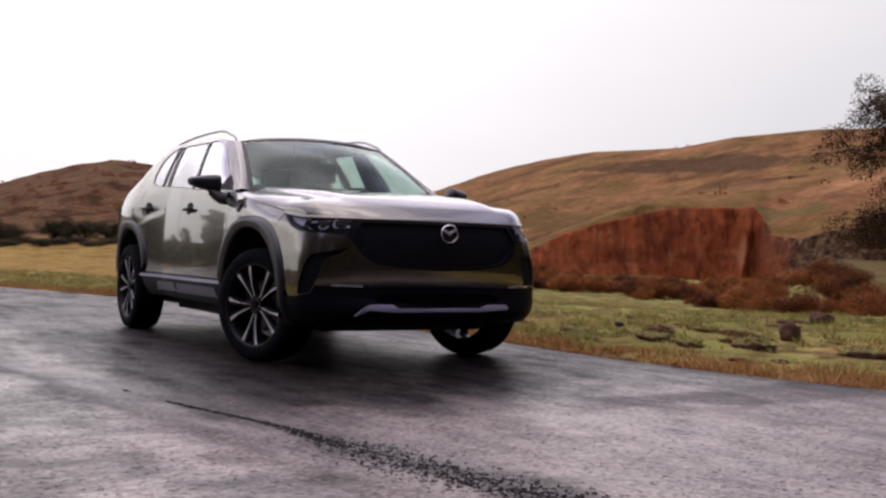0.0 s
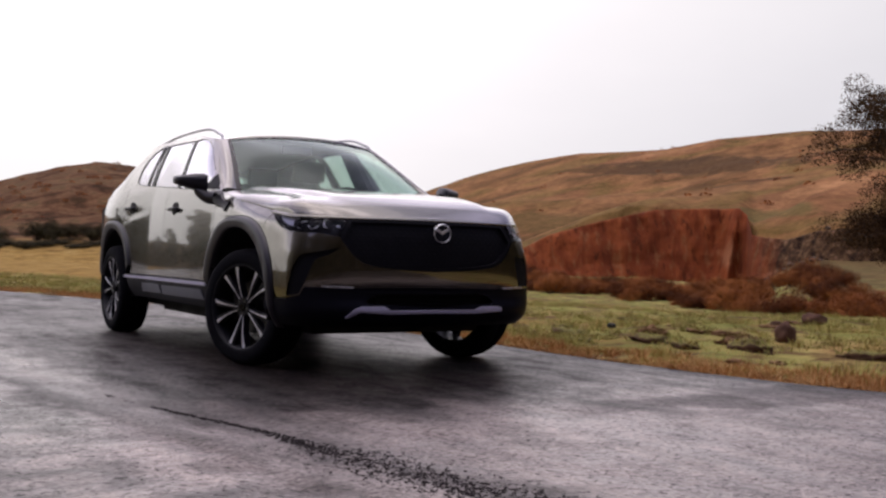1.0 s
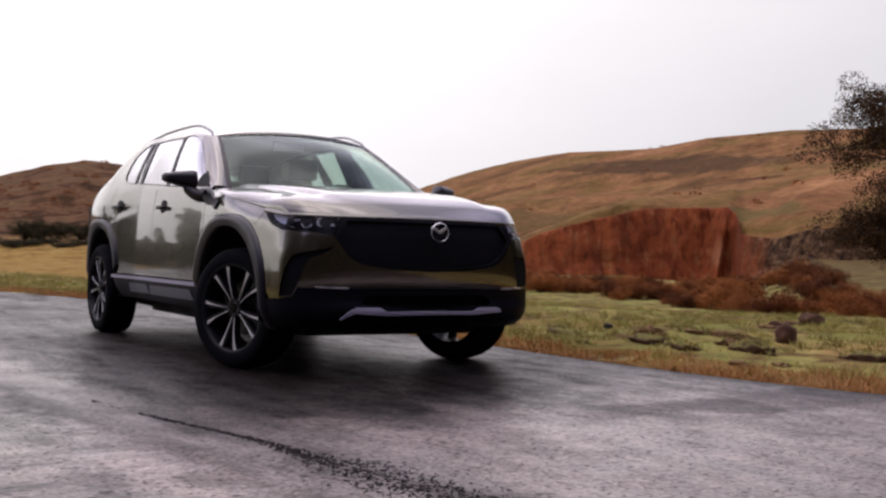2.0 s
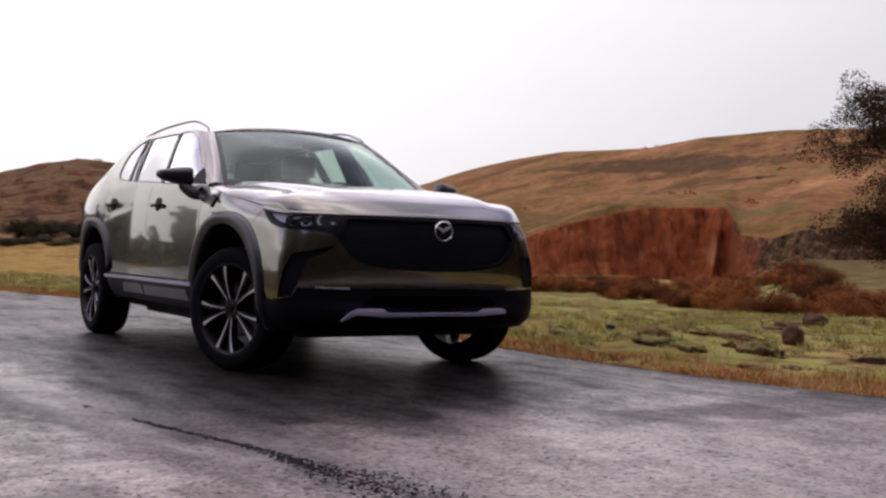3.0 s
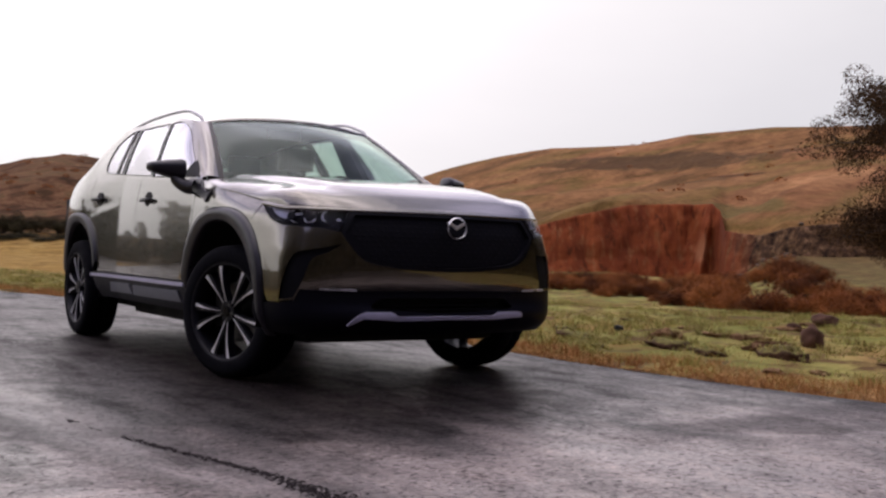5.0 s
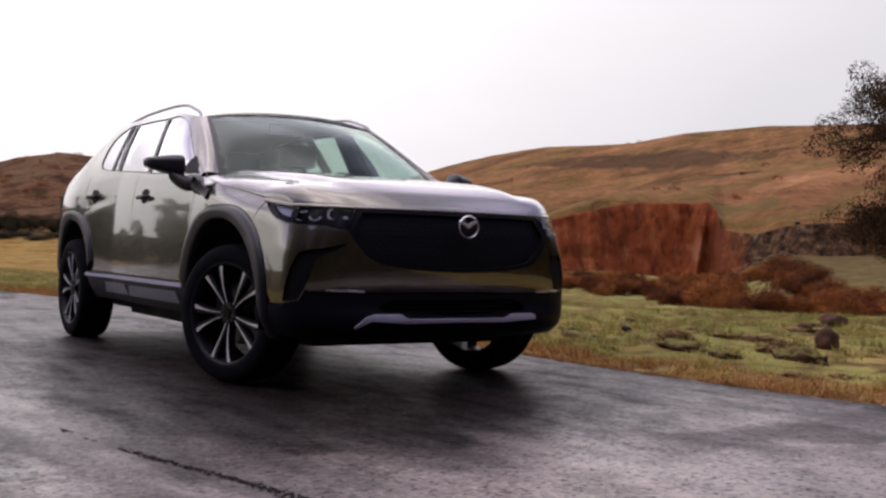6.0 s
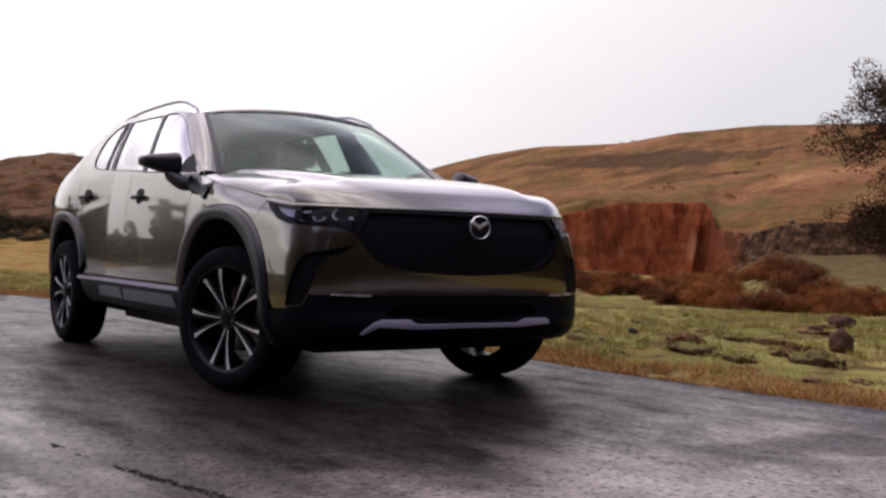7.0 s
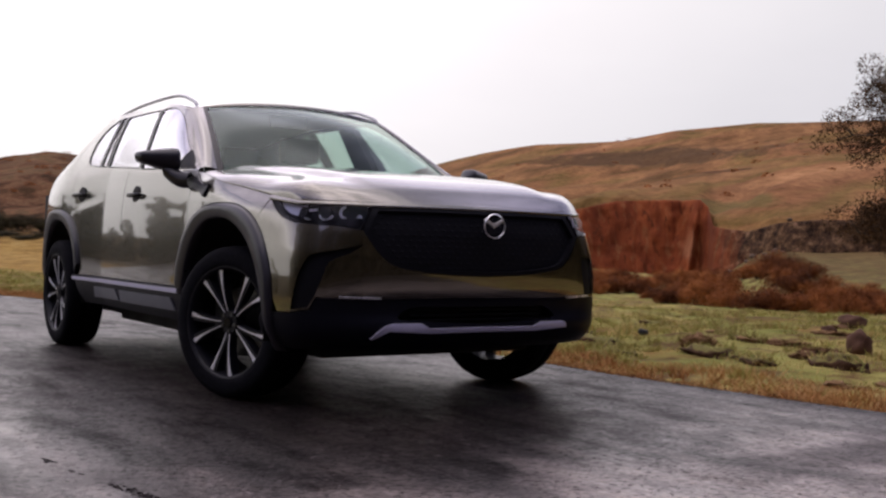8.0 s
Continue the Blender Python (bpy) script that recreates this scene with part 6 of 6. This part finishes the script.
def shrub(seed, material):
    """A low rounded bush one metre high: stems and many small leaves in domed clumps."""
    rs = np.random.RandomState(seed)
    ob = new("shrub")
    paths, cen, siz = [], [], []
    for i in range(13):
        a, out = i * 2.4 + rs.uniform(-0.4, 0.4), 0.62 * math.sqrt((i + 0.5) / 13)
        tip = np.array((math.cos(a) * out, math.sin(a) * out, 0.74 * math.sqrt(max(0.05, 1 - (out / 0.72) ** 2)) * rs.uniform(0.75, 1.12)))
        mid = tip * 0.5 + np.array((0, 0, 0.08))
        paths.append([((0, 0, -0.1), 0.025), (tuple(mid), 0.016), (tuple(tip), 0.006)])
        for g, s in ((1.0, 0.24), (0.70, 0.24)):
            cen.append(tip * g + rs.normal(size=3) * 0.04), siz.append(s * rs.uniform(0.75, 1.15))
    limb_tree(paths, M_BARK, "stem", ob, 5)
    v, f = leaf_cloud(cen, siz, 6500, 0.027, 0.8, True)
    v[:, 2] = np.maximum(v[:, 2], 0.0)
    lv = tri_object("foliage", v, f, material)
    lv.parent = ob
    return ob


def polar(azm, r):
    x, y = HUB[0] + math.sin(radians(azm)) * r, HUB[1] + math.cos(radians(azm)) * r
    return x, y, float(height(x, y))


# russet scrub on the meadow before the red bank
kinds = [tagged(shrub(s, M_RUSSET), "low russet-brown autumn bush on the meadow", "bush", "russet bushes before the red bank") for s in (1, 2, 3, 4)]
FRONT_R = lambda a: float(np.interp(a, [34, 36, 40, 42.5, 44.6, 48, 52, 58], [84, 68, 57, 52, 40, 40, 36, 34]))
spots = []
for i in range(30):
    a0 = rng.uniform(33.2, 58)
    r0 = FRONT_R(a0) + 26 * rng.uniform(0, 1) ** 1.1
    if a0 > 48 and r0 > 52 and rng.uniform() < 0.6:
        continue
    for k in range(rng.randint(1, 4)):
        spots.append((a0 + rng.normal() * 0.8, r0 + rng.normal() * 0.8, rng.uniform(0.7, 1.7)))
spots += [(a, FRONT_R(a) + rng.uniform(0, 9), rng.uniform(0.7, 1.25)) for a in (43.4, 44.2, 44.5, 46.3, 47.0, 47.4, 49.6, 50.1, 52.0, 52.5, 54, 35, 36, 36.3, 38.5, 39.3, 41.0)]
spots += [(33.6 + 13.4 * (i + rng.uniform()) / 30, rng.uniform(66, 84), rng.uniform(0.75, 1.35)) for i in range(30)]
spots += [(a, r, s) for a, r, s in ((49.0, 69, 1.5), (49.6, 71, 1.7), (50.4, 70, 1.5), (51.3, 66, 1.3), (48.2, 73, 1.2), (47.3, 78, 1.4), (46.4, 84, 1.5))]
for i, (a, r, s) in enumerate(spots):
    x, y, z = polar(a, r)
    m = Matrix.Translation((x, y, z - 0.16 * s)) @ Matrix.Rotation(rng.uniform(0, 6.28), 4, "Z")
    k = kinds[i % 4]
    s *= 1.0
    big = Matrix.Diagonal((s * 1.10, s * 1.10, s * 1.10, 1))
    if i < 4:
        k.matrix_basis = m @ big
    else:
        c = copy_thing(k, m)
        c.scale = (s * 1.10, s * 1.10, s * 1.10)

# dark round trees along the foot of the far hill
far_kinds = [tagged(shrub(s, M_DARKLEAF), "dark round tree at the foot of the far hill", "tree", "trees along the field edge") for s in (11, 12, 13)]
far = [(6.4, 225, 3.6, 5.2), (8.2, 222, 4.6, 5.4), (9.0, 226, 4.4, 4.6), (10.9, 224, 5.0, 4.9), (11.7, 222, 4.6, 4.8), (12.5, 226, 4.4, 4.2), (13.5, 224, 4.8, 4.4), (14.4, 222, 4.4, 4.6), (15.5, 226, 5.2, 5.0), (17.0, 228, 5.0, 5.2), (19, 228, 5, 5), (4.4, 228, 5, 5)]
far += [(4 + 0.8 * i, 214 + 3 * math.sin(i * 2.1), 4.2, 1.5 + 0.4 * math.sin(i)) for i in range(18)]
for i, (a, r, w, h) in enumerate(far):
    x, y, z = polar(a, r)
    m = Matrix.Translation((x, y, z - 0.2)) @ Matrix.Rotation(rng.uniform(0, 6.28), 4, "Z")
    if i < 3:
        far_kinds[i].matrix_basis = m @ Matrix.Diagonal((w, w, h, 1))
    else:
        c = copy_thing(far_kinds[i % 3], m)
        c.scale = (w, w, h)


def tree(base, tall, spread, seed, material, per, leaf):
    """A spreading tree: trunk, limbs and twigs, an airy upper crown and drooping lower boughs."""
    rs = np.random.RandomState(seed)
    ob = new("tree")
    trunk = [((0, 0, -0.2), 0.24), ((0.05, 0.03, tall * 0.18), 0.19), ((-0.03, 0.08, tall * 0.38), 0.15), ((0.05, 0.02, tall * 0.6), 0.10), ((0, 0, tall * 0.88), 0.03)]
    paths, cen, siz = [trunk], [], []
    for i in range(104):
        a = i * 2.4 + rs.uniform(-0.3, 0.3)
        upper, middle = i % 9 < 4, 4 <= i % 9 < 6
        if upper:
            h0, h2 = tall * rs.uniform(0.42, 0.64), tall * rs.uniform(0.64, 0.98)
            reach = spread * rs.uniform(0.45, 1.0) * (1.04 - 0.15 * (h2 / tall - 0.6))
        elif middle:
            h0, h2 = tall * rs.uniform(0.38, 0.50), tall * rs.uniform(0.40, 0.60)
            reach = spread * rs.uniform(0.42, 0.74)
        else:
            h0, h2 = tall * rs.uniform(0.32, 0.42), tall * rs.uniform(0.24, 0.43)
            reach = spread * rs.uniform(0.45, 0.98)
        p0 = np.array((0, 0, h0))
        p2 = np.array((math.cos(a) * reach, math.sin(a) * reach, h2))
        p1 = (p0 + p2) / 2 + np.array((0, 0, 0.10 * reach))
        paths.append([(tuple(p0), 0.06), (tuple(p1), 0.036), (tuple(p2), 0.009)])
        for g in (0.45, 0.62, 0.78, 0.9, 1.0):
            c = (1 - g) ** 2 * p0 + 2 * g * (1 - g) * (p1 * 2 - (p0 + p2) / 2) + g * g * p2
            for _ in range(3):
                cc = c + rs.normal(size=3) * np.array((0.26, 0.26, 0.16))
                paths.append([(tuple(c), 0.012), (tuple((c + cc) / 2 + rs.normal(size=3) * 0.04), 0.008), (tuple(cc), 0.004)])
                cen.append(cc), siz.append(rs.uniform(0.16, 0.36) * (1.0 if upper else 1.2))
    limb_tree(paths, M_BARK, "trunk", ob, 5)
    v, f = leaf_cloud(cen, siz, per, leaf, 0.7)
    lv = tri_object("crown", v, f, material)
    lv.parent = ob
    ob.location = base
    return ob


tx_, ty_ = 14.36, 4.08
tagged(tree((tx_, ty_, float(height(tx_, ty_))), 4.22, 3.02, 5, M_BROWNLEAF, 5200, 0.026), "brown-leaved tree with drooping boughs on the meadow", "tree")

def boulder(name, x, y, sx, sy, sz, seed, material, label, cat, sink=0.25, rough=0.28):
    """A rough stone or clod."""
    bm_ = bmesh.new()
    bmesh.ops.create_icosphere(bm_, subdivisions=3, radius=1)
    for v in bm_.verts:
        d = noise.fractal(v.co * 1.6 + Vector((seed * 7.1, seed * 3.3, 0)), 0.9, 2.0, 4)
        v.co *= 1 + rough * d
        v.co = Vector((v.co.x * sx, v.co.y * sy, v.co.z * sz))
    me_ = bpy.data.meshes.new(name)
    bm_.to_mesh(me_)
    bm_.free()
    for p in me_.polygons:
        p.use_smooth = True
    me_.materials.append(material)
    ob = new(name, me_)
    ob.location = (x, y, float(height(x, y)) + sz * (1 - 2 * sink))
    ob.rotation_euler = (0, 0, seed)
    return tagged(ob, label, cat)


boulder("boulder", 4.22, 0.14, 0.10, 0.09, 0.105, 1, M_STONE, "brown weathered boulder lying in the grass", "rock", 0.22)
boulder("boulder", 7.40, 2.50, 0.155, 0.11, 0.085, 2, M_STONE, "grey-brown boulder with a pale top in the grass", "rock", 0.2)
boulder("stone", 5.45, 1.33, 0.07, 0.06, 0.05, 3, M_STONE, "small stone lying in the grass", "rock")
boulder("stone", 3.85, 2.03, 0.052, 0.045, 0.028, 4, M_DARK, "small black stone lying in the grass", "rock", 0.1)


def tussock(x, y, wx, wy, h, n, seed):
    """A heap of dead grass: a low clod covered with blades."""
    ob = boulder("tussock", x, y, wx * 0.85, wy * 0.85, h * 0.5, seed, M_TUSSOCK, "brown heap of dead grass on the meadow", "tussock", 0.42, 0.95)
    a, q = rng.uniform(0, 6.28, n), rng.uniform(0, 1, n) ** 0.5
    bx, by = np.cos(a) * q * wx, np.sin(a) * q * wy
    v = blades(bx, by, h * 0.45 * (1 - q * q) - 0.01, h * rng.uniform(0.12, 0.45, n), 0.006, rng.uniform(0.5, 2.2, n))
    b = tri_object("dead_grass", v.reshape(-1, 3), np.arange(3 * n).reshape(-1, 3), M_TUSSOCK)
    b.parent = ob
    return ob


def turf_clod(x0, y0, x1, y1, wide, h, seed):
    """A long low turf: soil along its side, darkened as in shade, grass over its top."""
    ob = boulder("turf_clod", (x0 + x1) / 2, (y0 + y1) / 2, math.hypot(x1 - x0, y1 - y0) * 0.52, wide * 1.3, h * 0.8, seed, M_TURF, "turf clod with soil sides darkened as in shade, and rough grass", "turf", 0.42, 0.5)
    ob["group"] = "turf clods along the verge"
    turn_z = math.atan2(y1 - y0, x1 - x0)
    ob.rotation_euler = (0, 0, turn_z)
    n = 160
    q, a = rng.uniform(-1, 1, n), rng.uniform(-1, 1, n)
    r_ = np.maximum(0.0, 1 - q * q - a * a)
    v = blades(q * math.hypot(x1 - x0, y1 - y0) * 0.55, a * wide, h * np.sqrt(r_) * 0.85, h * rng.uniform(0.2, 0.6, n), 0.0045, rng.uniform(0.4, 2.0, n))
    b = tri_object("grass", v.reshape(-1, 3), np.arange(3 * n).reshape(-1, 3), M_GRASS)
    b.parent = ob
    tagged(b, kind="stuff")
    return ob


for i, (x, y, wx, wy, h) in enumerate(((3.52, 1.08, 0.16, 0.13, 0.13), (4.18, 0.78, 0.20, 0.10, 0.06), (3.45, -0.12, 0.15, 0.10, 0.08), (4.05, 1.05, 0.16, 0.10, 0.05), (5.2, 1.1, 0.16, 0.12, 0.06), (4.5, 1.75, 0.14, 0.10, 0.05), (2.75, -1.1, 0.12, 0.06, 0.04), (6.2, 2.6, 0.2, 0.1, 0.06))):
    tussock(x, y, wx, wy, h, 700, i + 1)
for i, row in enumerate(((2.99, 0.68, 2.84, 0.10, 0.085, 0.062), (2.82, 0.00, 2.76, -0.26, 0.075, 0.055), (3.08, -0.32, 3.07, -0.74, 0.08, 0.075), (3.30, 2.20, 3.10, 1.48, 0.09, 0.050), (2.60, 1.05, 2.45, 0.70, 0.06, 0.035), (3.9, 2.9, 3.6, 2.5, 0.08, 0.04), (3.5, -1.0, 3.6, -1.5, 0.1, 0.06), (5.0, 3.2, 4.8, 2.8, 0.1, 0.05), (2.15, 2.9, 2.0, 2.3, 0.08, 0.04))):
    turf_clod(*row, 60 + i)

for i in range(18):
    y = rng.uniform(-3.5, 9)
    s_ = 0.7 + 9 * rng.uniform() ** 1.6
    x = float(road_edge(y)) + s_
    w = rng.uniform(0.04, 0.12)
    tussock(x, y, w * rng.uniform(1, 1.9), w, rng.uniform(0.03, 0.07), 320, 30 + i)["group"] = "tussocks on the meadow"

# scrub dotted over the hillsides
cen, siz = [], []
for i in range(150):
    a, r = rng.uniform(5, 60), rng.uniform(125, 300)
    if 17 < a < 28 or (a < 17 and r < 230):
        continue
    x, y, z = polar(a, r)
    cen.append((x, y, z + 0.1)), siz.append(rng.uniform(0.25, 0.8))
for i in range(90):
    a = rng.uniform(5, 19)
    x, y, z = polar(a, float(np.interp(a, RIDGE[:, 0], RIDGE[:, 2])) - rng.uniform(0, 110))
    cen.append((x, y, z + 0.3)), siz.append(rng.uniform(0.5, 1.6))
v, f = leaf_cloud(cen, siz, 120, 0.2, 0.5)
tagged(tri_object("hill_scrub", v, f, M_RUSSET), "small dark scrub dotted over the grassy hills", "scrub", kind="stuff")
# stones along the low bank
for i in range(16):
    x, y, z = polar(rng.uniform(46.8, 51.5), rng.uniform(92, 98))
    boulder("bank_stone", x, y, rng.uniform(0.15, 0.35), rng.uniform(0.15, 0.3), rng.uniform(0.1, 0.2), 20 + i, M_PALE, "pale stone lying below the earth bank", "rock")["group"] = "stones below the bank"

# broken line in the asphalt: a narrow groove with crumbs along it
cp = smooth_line([(-1.98, -1.10), (-1.84, -1.82), (-1.68, -2.43), (-1.63, -2.79), (-1.57, -3.09), (-1.54, -3.50), (-1.45, -3.86), (-1.30, -4.3)], 30)
cs_ = np.linspace(-1, 1, 9)
far_k = np.linspace(0, 1, len(cp))
wid = 0.003 + 0.009 * step(0.15, 0.7, far_k) * (0.55 + 0.9 * wave_noise(np.arange(len(cp)) * 0.05, 0.0, 0.35, 51, 3))
cx = cp[:, :1] + wid[:, None] * cs_ + 0.03 * wave_noise(cp[:, 1:], cs_[None] * 0.1, 0.12, 52, 3)
cy = cp[:, 1:] + 0 * cs_[None]
cz = 0.006 * wave_noise(cx, cy, 0.9, 22, 3) + 0.0002 + 0.005 * wave_noise(cx, cy, 0.05, 53, 2)
crack = grid_object("road_crack", np.stack([cx, cy, cz], -1), len(cp), len(cs_), M_CRACK, smooth=False)
tagged(crack, "crumbled dark crack line in the asphalt", "road crack", kind="structure")
nc = 2500
ki = (len(cp) - 1) * rng.uniform(0.05, 1, nc) ** 0.75
spread_ = (0.014 + 0.105 * step(0.25, 0.75, ki / len(cp))) * (0.6 + 0.8 * np.abs(wave_noise(ki * 0.12, 0.0, 1.0, 55, 3)))
qx = np.interp(ki, np.arange(len(cp)), cp[:, 0]) + rng.normal(size=nc) * spread_
qy = np.interp(ki, np.arange(len(cp)), cp[:, 1]) + rng.normal(size=nc) * 0.02
qs = rng.uniform(0.002, 0.0065, nc)[:, None, None]
turn_ = rng.uniform(0, 6.28, nc)
octa = np.array([(1, 0, 0), (0, 1, 0), (-1, 0, 0), (0, -1, 0), (0, 0, 0.7), (0, 0, -0.7)])
cosr, sinr = np.cos(turn_)[:, None], np.sin(turn_)[:, None]
ov = octa[None] * (1 + 0.35 * rng.normal(size=(nc, 6, 1))) * qs * np.array((1.5, 0.9, 0.8))
ov = np.stack([ov[..., 0] * cosr - ov[..., 1] * sinr + qx[:, None], ov[..., 0] * sinr + ov[..., 1] * cosr + qy[:, None], ov[..., 2] + (0.006 * wave_noise(qx, qy, 0.9, 22, 3) + 0.001)[:, None]], -1)
of = np.array([(0, 1, 4), (1, 2, 4), (2, 3, 4), (3, 0, 4), (1, 0, 5), (2, 1, 5), (3, 2, 5), (0, 3, 5)])
crumbs = tri_object("asphalt_crumbs", ov, (of[None] + 6 * np.arange(nc)[:, None, None]), M_CRACK)
tagged(crumbs, "loose dark asphalt crumbs along the crack", "gravel", kind="stuff")

# unseen woodland added behind the walk to block sky and shape the car's reflections
cen, siz = [], []
for i in range(420):
    a, r = rng.uniform(78, 292), rng.uniform(34, 100) if i % 3 else rng.uniform(30, 40)
    x, y, z = polar(a, r)
    h = rng.uniform(12, 20) + 13 * max(0.0, 1 - abs(a - 225) / 90)
    for k in (0.1, 0.3, 0.5, 0.7, 0.95):
        cen.append((x + rng.normal() * 1.2, y + rng.normal() * 1.2, z + h * k)), siz.append(rng.uniform(2.4, 3.8))
v, f = leaf_cloud(cen, siz, 26, 0.8, 0.9)
tagged(tri_object("woodland", v, f, M_WOOD), "unseen woodland added behind the walk for the car's reflections", "woodland", kind="stuff")
cen, siz = [], []
for a, wide, h, n in ((-18.6, 1.1, 6.1, 30), (-20.9, 0.5, 3.6, 9), (-15.6, 0.45, 3.0, 10), (-13.6, 0.5, 2.0, 8), (-23.5, 1.8, 7.6, 54), (-27.5, 1.8, 7.4, 48), (-33, 2.0, 5.0, 30), (-42, 3.0, 4.0, 34), (-54, 3.0, 5.0, 34)):
    for i in range(n):
        q = radians(a) + rng.normal() * 0.5 * wide / 45
        r = rng.uniform(43, 47)
        x, y = -0.9 + math.sin(q) * r, 1.2 + math.cos(q) * r
        k = rng.uniform(0.05, 1.0)
        cen.append((x, y, float(height(x, y)) + h * k)), siz.append(rng.uniform(0.55, 0.9) * (1.15 - 0.5 * k))
v, f = leaf_cloud(cen, siz, 110, 0.42, 0.9)
tagged(tri_object("thicket", v, f, M_DARKLEAF), "dark trees and thicket beside the road", "thicket", kind="stuff")
